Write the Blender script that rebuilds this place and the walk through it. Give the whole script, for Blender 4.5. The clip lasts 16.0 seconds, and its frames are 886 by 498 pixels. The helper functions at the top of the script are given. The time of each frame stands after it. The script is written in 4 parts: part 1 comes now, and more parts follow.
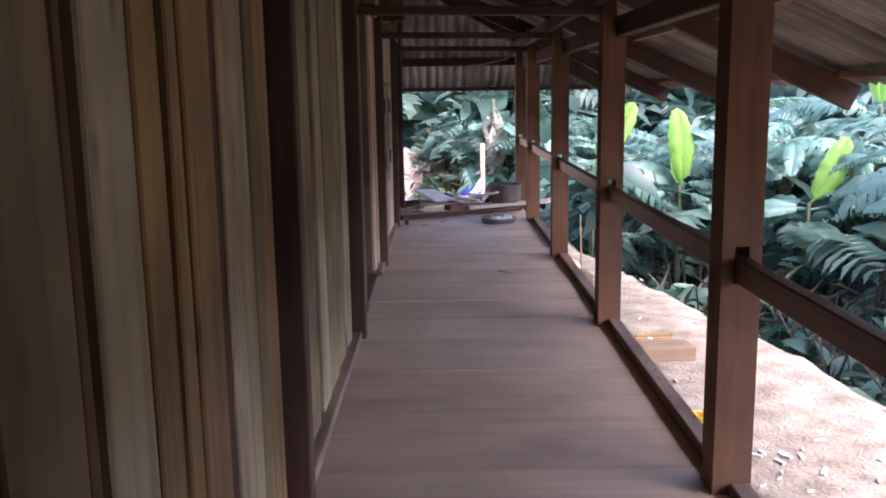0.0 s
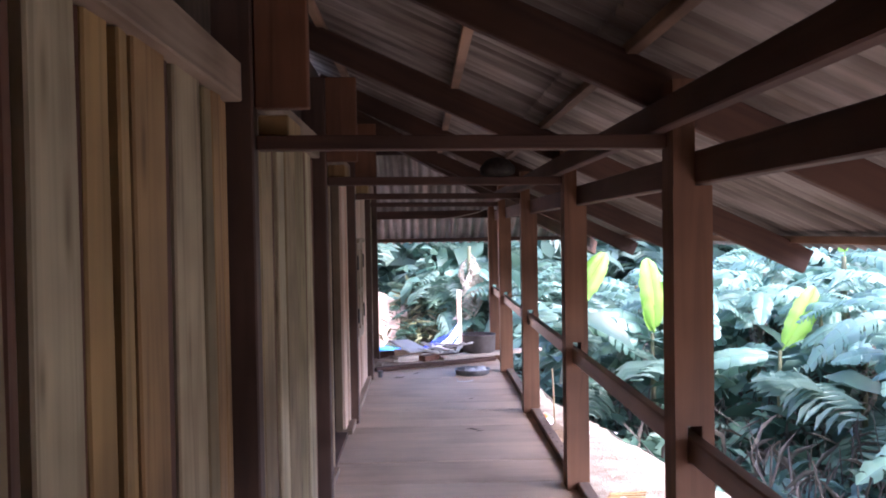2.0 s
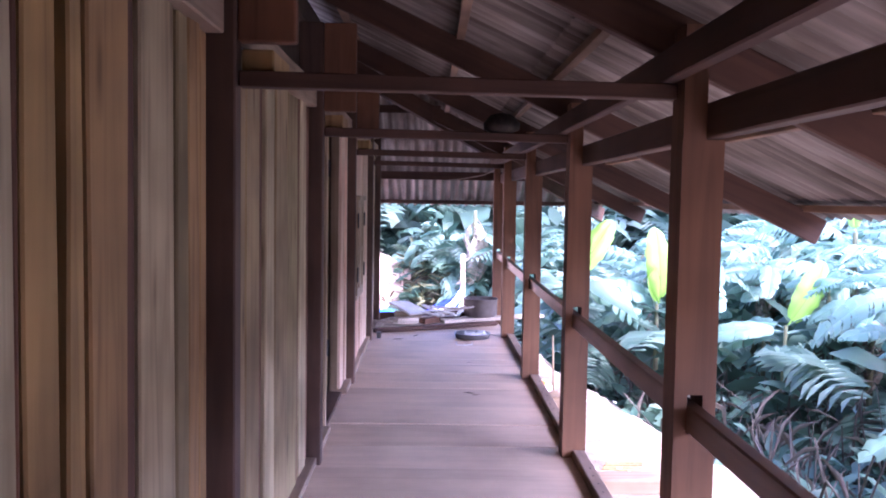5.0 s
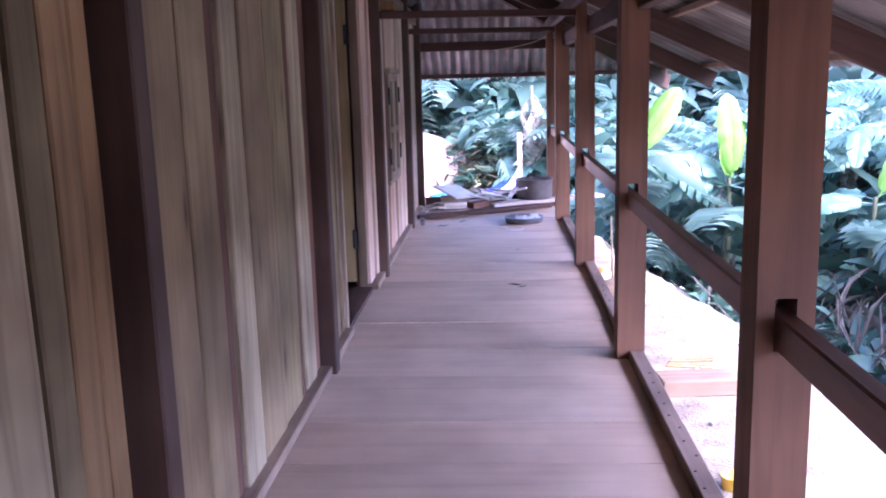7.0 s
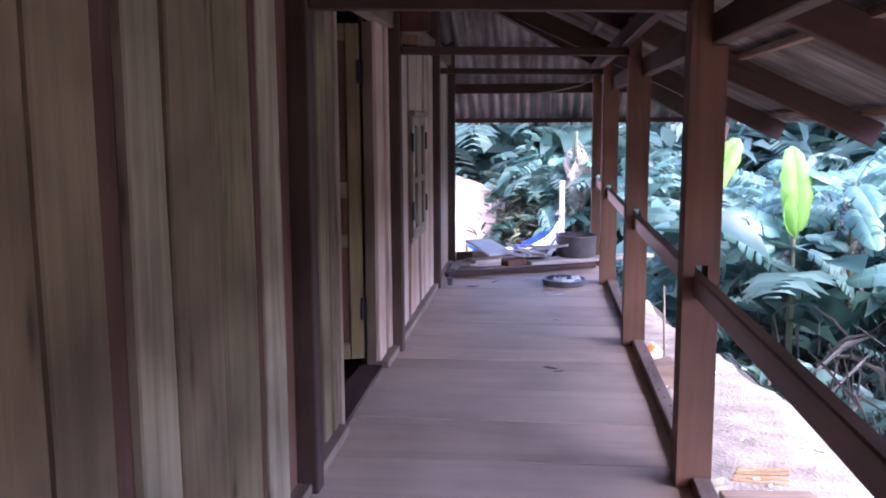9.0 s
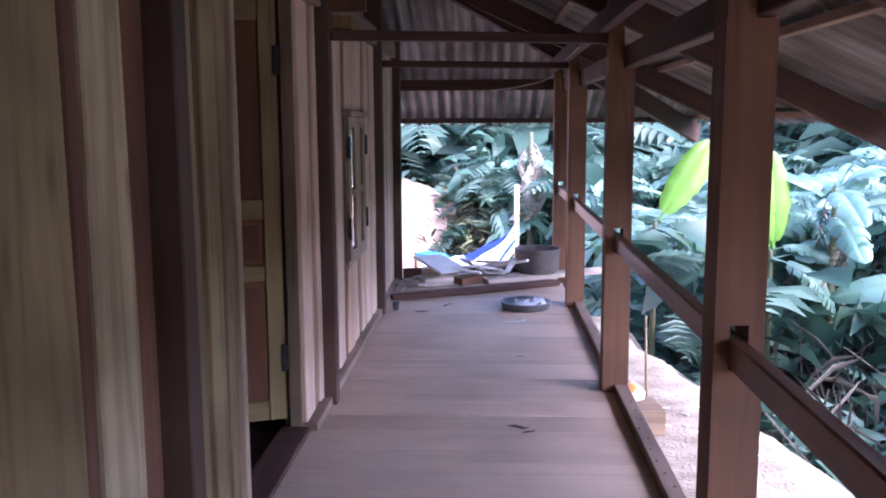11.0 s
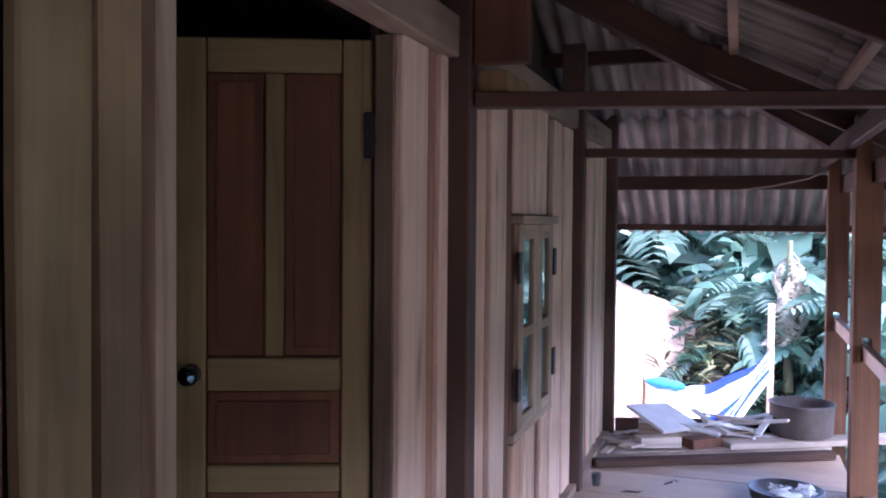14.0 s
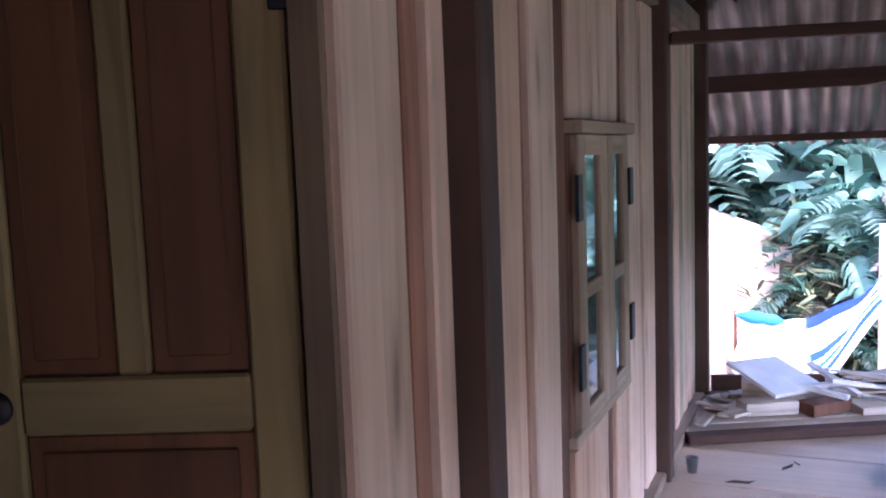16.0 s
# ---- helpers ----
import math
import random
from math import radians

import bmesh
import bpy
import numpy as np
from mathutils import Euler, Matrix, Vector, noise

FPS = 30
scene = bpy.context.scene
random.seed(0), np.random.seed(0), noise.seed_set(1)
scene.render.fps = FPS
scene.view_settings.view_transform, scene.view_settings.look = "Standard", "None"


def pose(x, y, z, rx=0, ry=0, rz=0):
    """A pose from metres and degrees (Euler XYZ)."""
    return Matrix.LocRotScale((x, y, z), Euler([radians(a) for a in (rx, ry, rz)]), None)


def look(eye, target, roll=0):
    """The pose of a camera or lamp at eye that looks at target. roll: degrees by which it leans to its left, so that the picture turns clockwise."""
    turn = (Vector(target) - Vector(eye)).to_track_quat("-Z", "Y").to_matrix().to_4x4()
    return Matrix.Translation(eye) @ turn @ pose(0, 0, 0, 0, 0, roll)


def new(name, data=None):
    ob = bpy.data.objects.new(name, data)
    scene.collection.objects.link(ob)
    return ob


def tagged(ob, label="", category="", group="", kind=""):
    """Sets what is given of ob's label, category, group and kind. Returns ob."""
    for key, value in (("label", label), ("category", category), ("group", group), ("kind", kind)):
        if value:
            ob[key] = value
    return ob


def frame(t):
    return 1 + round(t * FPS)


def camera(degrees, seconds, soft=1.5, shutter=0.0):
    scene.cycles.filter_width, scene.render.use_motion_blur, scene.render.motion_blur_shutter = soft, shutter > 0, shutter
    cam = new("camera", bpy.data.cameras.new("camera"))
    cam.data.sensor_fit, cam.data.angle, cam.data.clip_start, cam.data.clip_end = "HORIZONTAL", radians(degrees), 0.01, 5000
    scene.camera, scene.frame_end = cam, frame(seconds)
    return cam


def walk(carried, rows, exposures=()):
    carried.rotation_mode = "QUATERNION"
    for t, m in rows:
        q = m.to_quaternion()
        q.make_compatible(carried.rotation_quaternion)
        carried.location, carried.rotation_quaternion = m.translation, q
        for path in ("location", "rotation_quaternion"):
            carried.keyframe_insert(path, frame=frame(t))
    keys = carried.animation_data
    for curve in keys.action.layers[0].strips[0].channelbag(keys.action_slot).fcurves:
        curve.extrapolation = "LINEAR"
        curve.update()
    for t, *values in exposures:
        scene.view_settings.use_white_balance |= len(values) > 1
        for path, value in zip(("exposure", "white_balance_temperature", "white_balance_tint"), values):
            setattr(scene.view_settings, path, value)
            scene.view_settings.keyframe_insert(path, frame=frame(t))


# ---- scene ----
cam = camera(53.1, 16.0, soft=1.9)
PATH = [
    (0, (0.301, -0.285, 1.498), (0.3, 1.685, 1.151), -0.9),
    (0.5, (0.345, -0.28, 1.499), (0.311, 1.691, 1.162), -2.5),
    (1, (0.376, -0.314, 1.565), (0.384, 1.666, 1.282), -1.8),
    (1.5, (0.377, -0.355, 1.622), (0.408, 1.637, 1.444), -1.7),
    (2, (0.388, -0.358, 1.662), (0.435, 1.641, 1.624), -1.0),
    (2.5, (0.378, -0.33, 1.659), (0.393, 1.669, 1.625), -1.4),
    (3, (0.369, -0.313, 1.66), (0.351, 1.686, 1.593), -1.5),
    (5.5, (0.479, -0.044, 1.57), (0.513, 1.951, 1.423), 1.2),
    (6, (0.531, 0.191, 1.534), (0.441, 2.175, 1.304), -0.9),
    (6.5, (0.639, 0.444, 1.517), (0.395, 2.417, 1.316), -1.6),
    (7, (0.656, 0.659, 1.493), (0.535, 2.621, 1.12), -1.6),
    (7.5, (0.622, 0.943, 1.491), (0.682, 2.914, 1.159), -0.9),
    (8, (0.66, 1.171, 1.502), (0.837, 3.121, 1.091), -0.3),
    (8.5, (0.735, 1.404, 1.523), (0.66, 3.383, 1.24), 0.4),
    (9, (0.709, 1.639, 1.519), (0.495, 3.607, 1.238), -0.3),
    (11.5, (0.634, 3.017, 1.534), (0.546, 4.995, 1.251), -0.3),
    (12, (0.692, 3.314, 1.522), (0.405, 5.278, 1.279), -0.1),
    (12.5, (0.714, 3.608, 1.546), (0.317, 5.558, 1.342), -1.1),
    (13, (0.633, 3.925, 1.572), (0.204, 5.876, 1.465), -1.0),
    (13.5, (0.624, 4.276, 1.529), (0.122, 6.205, 1.373), -0.6),
    (14, (0.666, 4.547, 1.573), (0.034, 6.444, 1.513), 0.5),
    (14.5, (0.573, 4.861, 1.565), (0.028, 6.782, 1.45), 2.0),
    (15, (0.528, 5.14, 1.537), (-0.025, 7.057, 1.389), -1.7),
    (15.5, (0.54, 5.455, 1.56), (-0.173, 7.32, 1.436), 0.2),
    (16, (0.429, 5.734, 1.523), (-0.357, 7.561, 1.309), -2.1),
]
EXPOSURES = [(0, 2.62, 5950, 28), (2.0, 3.32, 5750, 31), (3.0, 3.65, 5650, 46), (5.5, 3.74, 5300, 46), (8.0, 3.3, 5050, 40), (9.0, 3.02, 5150, 38), (11.5, 3.17, 5300, 34), (13.0, 3.25, 5150, 33), (14.0, 3.35, 5250, 32), (15.0, 3.46, 5050, 31), (16.0, 3.6, 5250, 29)]
walk(cam, [(t, look(eye, target, roll)) for t, eye, target, roll in PATH], EXPOSURES)

# ---- world and light: bright overcast sky ----
world = bpy.data.worlds.new("sky")
scene.world = world
world.use_nodes = True
wn = world.node_tree.nodes
sky = wn.new("ShaderNodeTexSky")
sky.sky_type, sky.sun_disc = "NISHITA", False
sky.air_density, sky.dust_density, sky.ozone_density = 0.9, 2.5, 0.8
sky.sun_elevation, sky.sun_rotation = radians(50), radians(127)
world.node_tree.links.new(sky.outputs[0], wn["Background"].inputs[0])
wn["Background"].inputs[1].default_value = 0.15
sun_data = bpy.data.lights.new("sun", "SUN")
sun_data.energy, sun_data.angle, sun_data.color = 1.35, radians(40), (1.0, 0.96, 0.9)
sun = new("sun", sun_data)
sun.matrix_world = look((8, -6, 11.9), (0, 0, 0))


# ---- materials ----
def nodes_of(name, rough=0.7, metal=0.0):
    m = bpy.data.materials.new(name)
    m.use_nodes = True
    b = m.node_tree.nodes["Principled BSDF"]
    b.inputs["Roughness"].default_value, b.inputs["Metallic"].default_value = rough, metal
    return m, m.node_tree.nodes, m.node_tree.links, b


def ramp(nd, stops):
    r = nd.new("ShaderNodeValToRGB")
    while len(r.color_ramp.elements) < len(stops):
        r.color_ramp.elements.new(0.5)
    for e, (p, c) in zip(r.color_ramp.elements, stops):
        e.position, e.color = p, (*c, 1)
    return r


def wood(name, tones, axis="z", rough=0.75, grain=1.0, dirt=0.25, bump=0.4, soft=0.72, knots=0.0):
    """Sawn timber: tones vary from piece to piece, grain runs along the axis."""
    m, nd, ln, b = nodes_of(name, rough)
    tc, info = nd.new("ShaderNodeTexCoord"), nd.new("ShaderNodeObjectInfo")
    shift = nd.new("ShaderNodeVectorMath"); shift.operation = "MULTIPLY_ADD"
    ln.new(info.outputs["Random"], shift.inputs[0])
    shift.inputs[1].default_value = (37.0, 53.0, 71.0)
    ln.new(tc.outputs["Object"], shift.inputs[2])
    mp = nd.new("ShaderNodeMapping")
    sc = {"x": (0.8, 15, 15), "y": (15, 0.8, 15), "z": (15, 15, 0.8)}[axis]
    mp.inputs["Scale"].default_value = sc
    ln.new(shift.outputs[0], mp.inputs[0])
    fine = nd.new("ShaderNodeTexNoise")
    fine.inputs["Scale"].default_value, fine.inputs["Detail"].default_value, fine.inputs["Distortion"].default_value = 1.0 * grain, 4, 1.1
    ln.new(mp.outputs[0], fine.inputs["Vector"])
    big = nd.new("ShaderNodeTexNoise")
    big.inputs["Scale"].default_value, big.inputs["Detail"].default_value = 1.7, 3
    ln.new(shift.outputs[0], big.inputs["Vector"])
    tone = ramp(nd, [(i / max(1, len(tones) - 1), c) for i, c in enumerate(tones)])
    ln.new(info.outputs["Random"], tone.inputs[0])
    streak = ramp(nd, [(0.28, (0.5, 0.44, 0.38)), (0.5, (0.95, 0.93, 0.9)), (0.75, (1.2, 1.17, 1.12))])
    ln.new(fine.outputs[0], streak.inputs[0])
    mul = nd.new("ShaderNodeMixRGB"); mul.blend_type = "MULTIPLY"; mul.inputs[0].default_value = soft
    ln.new(tone.outputs[0], mul.inputs[1]); ln.new(streak.outputs[0], mul.inputs[2])
    stain = ramp(nd, [(0.35, (1 - dirt * 2, 1 - dirt * 2.1, 1 - dirt * 2.2)), (0.62, (1, 1, 1))])
    ln.new(big.outputs[0], stain.inputs[0])
    mul2 = nd.new("ShaderNodeMixRGB"); mul2.blend_type = "MULTIPLY"; mul2.inputs[0].default_value = 1.0
    ln.new(mul.outputs[0], mul2.inputs[1]); ln.new(stain.outputs[0], mul2.inputs[2])
    last = mul2
    if knots:
        km = nd.new("ShaderNodeMapping")
        km.inputs["Scale"].default_value = {"x": (1.1, 5, 5), "y": (5, 1.1, 5), "z": (5, 5, 1.1)}[axis]
        ln.new(shift.outputs[0], km.inputs[0])
        vo = nd.new("ShaderNodeTexVoronoi"); vo.inputs["Scale"].default_value = 1.5
        wob = nd.new("ShaderNodeMixRGB"); wob.blend_type = "ADD"; wob.inputs[0].default_value = 0.35
        ln.new(km.outputs[0], wob.inputs[1]); ln.new(big.outputs[1], wob.inputs[2]); ln.new(wob.outputs[0], vo.inputs["Vector"])
        kr = ramp(nd, [(0.05, (1 - knots, 1 - knots * 1.05, 1 - knots * 1.1)), (0.13, (1 - knots * 0.35, 1 - knots * 0.4, 1 - knots * 0.45)), (0.22, (1, 1, 1))])
        ln.new(vo.outputs["Distance"], kr.inputs[0])
        last = nd.new("ShaderNodeMixRGB"); last.blend_type = "MULTIPLY"; last.inputs[0].default_value = 1.0
        ln.new(mul2.outputs[0], last.inputs[1]); ln.new(kr.outputs[0], last.inputs[2])
    ln.new(last.outputs[0], b.inputs["Base Color"])
    bp = nd.new("ShaderNodeBump"); bp.inputs["Strength"].default_value, bp.inputs["Distance"].default_value = bump, 0.004
    ln.new(fine.outputs[0], bp.inputs["Height"]); ln.new(bp.outputs[0], b.inputs["Normal"])
    return m


def mottled(name, stops, scale=3.0, rough=0.85, bump=0.4, dist=0.02, metal=0.0, detail=6, per_object=False):
    m, nd, ln, b = nodes_of(name, rough, metal)
    tc = nd.new("ShaderNodeTexCoord")
    n = nd.new("ShaderNodeTexNoise")
    n.inputs["Scale"].default_value, n.inputs["Detail"].default_value = scale, detail
    ln.new(tc.outputs["Object"], n.inputs["Vector"])
    r = ramp(nd, stops)
    ln.new(n.outputs[0], r.inputs[0])
    ln.new(r.outputs[0], b.inputs["Base Color"])
    n2 = nd.new("ShaderNodeTexNoise")
    n2.inputs["Scale"].default_value, n2.inputs["Detail"].default_value = scale * 9, 6
    ln.new(tc.outputs["Object"], n2.inputs["Vector"])
    bp = nd.new("ShaderNodeBump"); bp.inputs["Strength"].default_value, bp.inputs["Distance"].default_value = bump, dist
    ln.new(n2.outputs[0], bp.inputs["Height"]); ln.new(bp.outputs[0], b.inputs["Normal"])
    return m


def leafy(name, dark, light, rough=0.45, thin=0.35, coat=0.0, veins=False, spread=1.0):
    """Leaf skin: tone by leaf, pale midrib side veins, light passing through."""
    m, nd, ln, b = nodes_of(name, rough)
    b.inputs["Coat Weight"].default_value, b.inputs["Coat Roughness"].default_value = coat, 0.28
    geo, info, tc = nd.new("ShaderNodeNewGeometry"), nd.new("ShaderNodeObjectInfo"), nd.new("ShaderNodeTexCoord")
    add = nd.new("ShaderNodeMath"); add.operation = "MULTIPLY_ADD"
    add.inputs[1].default_value = spread
    ln.new(geo.outputs["Random Per Island"], add.inputs[0]); ln.new(info.outputs["Random"], add.inputs[2])
    fr = nd.new("ShaderNodeMath"); fr.operation = "FRACT"
    ln.new(add.outputs[0], fr.inputs[0])
    r = ramp(nd, [(0.0, dark), (1.0, light)])
    ln.new(fr.outputs[0], r.inputs[0])
    n = nd.new("ShaderNodeTexNoise"); n.inputs["Scale"].default_value = 6
    ln.new(tc.outputs["Object"], n.inputs["Vector"])
    mx = nd.new("ShaderNodeMixRGB"); mx.blend_type = "MULTIPLY"; mx.inputs[0].default_value = 0.3
    ln.new(r.outputs[0], mx.inputs[1]); ln.new(n.outputs[1], mx.inputs[2])
    ln.new(mx.outputs[0], b.inputs["Base Color"])
    if veins:
        wv = nd.new("ShaderNodeTexWave")
        wv.inputs["Scale"].default_value, wv.inputs["Distortion"].default_value, wv.inputs["Detail"].default_value = 9, 1.5, 2
        ln.new(tc.outputs["Object"], wv.inputs["Vector"])
        bp = nd.new("ShaderNodeBump"); bp.inputs["Strength"].default_value, bp.inputs["Distance"].default_value = 0.15, 0.008
        ln.new(wv.outputs[1], bp.inputs["Height"]); ln.new(bp.outputs[0], b.inputs["Normal"])
    tr = nd.new("ShaderNodeBsdfTranslucent"); ln.new(r.outputs[0], tr.inputs[0])
    ms = nd.new("ShaderNodeMixShader"); ms.inputs[0].default_value = thin
    ln.new(b.outputs[0], ms.inputs[1]); ln.new(tr.outputs[0], ms.inputs[2])
    ln.new(ms.outputs[0], nd["Material Output"].inputs[0])
    return m


POST = [(0.185, 0.086, 0.043), (0.22, 0.106, 0.054)]
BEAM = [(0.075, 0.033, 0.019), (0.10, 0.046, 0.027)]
WALL = {
    "pale": wood("pale_board_wood", [(0.52, 0.425, 0.265), (0.60, 0.50, 0.325), (0.46, 0.36, 0.215)], "z", dirt=0.22, knots=0.5),
    "grey": wood("grey_board_wood", [(0.31, 0.22, 0.115), (0.37, 0.27, 0.145), (0.34, 0.225, 0.115)], "z", dirt=0.25, knots=0.65, soft=0.5),
    "tan": wood("tan_board_wood", [(0.44, 0.275, 0.105), (0.49, 0.315, 0.125), (0.37, 0.22, 0.09)], "z", dirt=0.22, knots=0.55),
    "red": wood("red_board_wood", [(0.17, 0.075, 0.042), (0.22, 0.10, 0.057), (0.14, 0.063, 0.038)], "z", dirt=0.18),
    # newer pinkish wood, lightened further for light from the veranda's open end
    "fresh": wood("fresh_board_wood", [(0.76, 0.52, 0.37), (0.82, 0.61, 0.46), (0.67, 0.41, 0.27)], "z", dirt=0.1, knots=0.45, soft=0.5),
    # olive wood, with the dimming near the door put into its tone
    "olive": wood("olive_board_wood", [(0.285, 0.215, 0.105), (0.34, 0.26, 0.13)], "z", dirt=0.25, knots=0.6, soft=0.7),
    "amber": wood("amber_board_wood", [(0.43, 0.26, 0.11), (0.39, 0.235, 0.10)], "z", dirt=0.2, knots=0.5, soft=0.7),
    "rust": wood("rust_board_wood", [(0.30, 0.185, 0.105), (0.35, 0.215, 0.125)], "z", dirt=0.18),
    "rose": wood("rose_board_wood", [(0.38, 0.18, 0.11), (0.45, 0.225, 0.14)], "z", dirt=0.12),
}
darkred_z = wood("dark_red_wood", [(0.18, 0.078, 0.038), (0.22, 0.096, 0.048)], "z")
# dark tone stands in for shade: board gaps, closed rooms, under the roof
shade_z = wood("dark_shade_wood", [(0.10, 0.065, 0.045), (0.13, 0.085, 0.06)], "z")
post_z = wood("post_wood", POST, "z", dirt=0.2)
# dark brown wood, darkened further: the posts' shade is in the colour
dark_shaded_post_z = wood("dark_shaded_post_wood", [(0.085, 0.047, 0.031), (0.11, 0.06, 0.04)], "z", dirt=0.2)
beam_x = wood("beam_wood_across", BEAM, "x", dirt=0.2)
rail_y = wood("rail_wood", POST, "y", rough=0.42, dirt=0.2)
sill_y = wood("sill_wood", [(0.24, 0.165, 0.115), (0.28, 0.195, 0.14)], "y", dirt=0.22)
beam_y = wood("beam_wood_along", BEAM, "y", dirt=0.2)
floor_x = wood("floor_plank_wood", [(0.61, 0.45, 0.32), (0.66, 0.50, 0.365), (0.58, 0.42, 0.295), (0.67, 0.52, 0.385)], "x", rough=0.52, grain=0.7, dirt=0.13, bump=0.12, soft=0.26)
dim_z = wood("brown_jamb_wood", [(0.25, 0.18, 0.11), (0.29, 0.21, 0.13)], "z", dirt=0.2)
pale_z = wood("pale_frame_wood", [(0.43, 0.32, 0.215), (0.49, 0.37, 0.255)], "z", dirt=0.12)
frame_y = wood("pale_frame_wood_along", [(0.43, 0.32, 0.215), (0.49, 0.37, 0.255)], "y", dirt=0.12)
# frame wood darkened: shade of the door's recess is put into the colour
shaded_door_z = wood("shaded_door_wood", [(0.27, 0.20, 0.08), (0.30, 0.22, 0.09)], "z", dirt=0.12)
plate_x = wood("yard_timber_wood", [(0.24, 0.165, 0.105), (0.28, 0.195, 0.125)], "x", dirt=0.2)
plate_y = wood("wall_plate_wood", [(0.33, 0.235, 0.165), (0.38, 0.28, 0.2)], "y", dirt=0.2)
# door rails hold the same recess shade in their tone
shaded_rail_y = wood("shaded_door_rail_wood", [(0.27, 0.20, 0.08), (0.30, 0.22, 0.09)], "y", dirt=0.12)
# red-brown panels, lowered in tone for the shade they stand in
shaded_panel_z = wood("shaded_door_panel_wood", [(0.145, 0.056, 0.022), (0.175, 0.07, 0.027)], "z", dirt=0.15)
batten_x = wood("batten_wood", [(0.40, 0.25, 0.15), (0.28, 0.17, 0.11)], "x")
white_mat = mottled("whitewashed_board", [(0.3, (0.68, 0.66, 0.64)), (0.7, (0.82, 0.80, 0.78))], 6, 0.7, 0.2, 0.003)
pot_mat = mottled("sooty_metal", [(0.3, (0.10, 0.085, 0.075)), (0.7, (0.24, 0.21, 0.19))], 5, 0.6, 0.3, 0.004, 0.4)
tin_mat = mottled("dull_tin", [(0.3, (0.16, 0.18, 0.2)), (0.7, (0.34, 0.36, 0.38))], 7, 0.4, 0.2, 0.003, 0.8)
bag_mat = mottled("clear_plastic", [(0.3, (0.6, 0.64, 0.68)), (0.7, (0.78, 0.8, 0.82))], 20, 0.25, 0.2, 0.002)
leafbrown_mat = mottled("dry_brown_leaf", [(0.3, (0.06, 0.04, 0.03)), (0.7, (0.12, 0.08, 0.05))], 20, 0.8, 0.2, 0.002)
blue_mat = mottled("blue_cloth", [(0.3, (0.015, 0.13, 0.55)), (0.7, (0.04, 0.24, 0.72))], 12, 0.8, 0.3, 0.004)
orange_mat = mottled("orange_plastic", [(0.42, (0.75, 0.25, 0.05)), (0.55, (0.8, 0.7, 0.6))], 14, 0.4, 0.2, 0.003)
yellow_mat = mottled("yellow_plastic", [(0.3, (0.7, 0.42, 0.04)), (0.7, (0.78, 0.5, 0.06))], 6, 0.4, 0.1, 0.002)
scrap_x = wood("scrap_wood", [(0.58, 0.49, 0.40), (0.70, 0.62, 0.53), (0.5, 0.40, 0.31)], "x")
def sheet_skin(name, scale, tone=1.0):
    """Cement sheet: dull grey-brown with long weather streaks down the slope."""
    m, nd, ln, b = nodes_of(name, 0.85)
    tc, mp = nd.new("ShaderNodeTexCoord"), nd.new("ShaderNodeMapping")
    mp.inputs["Scale"].default_value = scale
    ln.new(tc.outputs["Object"], mp.inputs[0])
    n, n2 = nd.new("ShaderNodeTexNoise"), nd.new("ShaderNodeTexNoise")
    n.inputs["Scale"].default_value, n.inputs["Detail"].default_value = 1.0, 7
    n2.inputs["Scale"].default_value, n2.inputs["Detail"].default_value = 1.6, 3
    ln.new(mp.outputs[0], n.inputs["Vector"]); ln.new(tc.outputs["Object"], n2.inputs["Vector"])
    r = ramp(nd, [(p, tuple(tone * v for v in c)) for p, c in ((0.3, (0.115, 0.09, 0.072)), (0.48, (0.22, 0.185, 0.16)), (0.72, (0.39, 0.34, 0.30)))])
    ln.new(n.outputs[0], r.inputs[0])
    r2 = ramp(nd, [(0.36, (0.55, 0.5, 0.45)), (0.6, (1, 1, 1))])
    ln.new(n2.outputs[0], r2.inputs[0])
    mx = nd.new("ShaderNodeMixRGB"); mx.blend_type = "MULTIPLY"; mx.inputs[0].default_value = 1.0
    ln.new(r.outputs[0], mx.inputs[1]); ln.new(r2.outputs[0], mx.inputs[2]); ln.new(mx.outputs[0], b.inputs["Base Color"])
    return m


sheet_mat = sheet_skin("roof_sheet_cement", (0.5, 17, 1.5))
# streaks turned for the end slope; outdoor light there is lightened into the colour
lit_end_sheet_mat = sheet_skin("roof_sheet_cement_lit_end", (17, 0.5, 1.5), 1.4)
soil_mat = mottled("pale_packed_soil", [(0.3, (0.17, 0.132, 0.094)), (0.48, (0.265, 0.218, 0.162)), (0.7, (0.365, 0.312, 0.245))], 4.5, 0.95, 0.8, 0.03, detail=10)
slope_mat = mottled("pink_clay_slope", [(0.3, (0.33, 0.215, 0.16)), (0.5, (0.44, 0.325, 0.26)), (0.7, (0.55, 0.43, 0.35))], 2.2, 0.95, 0.6, 0.04)
litter_mat = mottled("dark_leaf_litter", [(0.3, (0.03, 0.028, 0.02)), (0.7, (0.09, 0.075, 0.05))], 2.5, 0.95, 0.8, 0.05)
iron_mat = mottled("black_iron", [(0.3, (0.02, 0.02, 0.022)), (0.7, (0.045, 0.04, 0.04))], 20, 0.5, 0.2, 0.002, 0.6)
# green leaf whose blue cast puts the sky's reflection into the colour
leaf_mat = leafy("banana_leaf", (0.09, 0.20, 0.15), (0.25, 0.42, 0.325), 0.45, coat=0.12, veins=True, spread=0.3)
bright_leaf_mat = leafy("young_banana_leaf", (0.25, 0.50, 0.07), (0.33, 0.59, 0.11), 0.45, 0.45, veins=True, spread=0.2)
bush_mat = leafy("bush_leaf", (0.025, 0.075, 0.052), (0.15, 0.26, 0.185), 0.42)
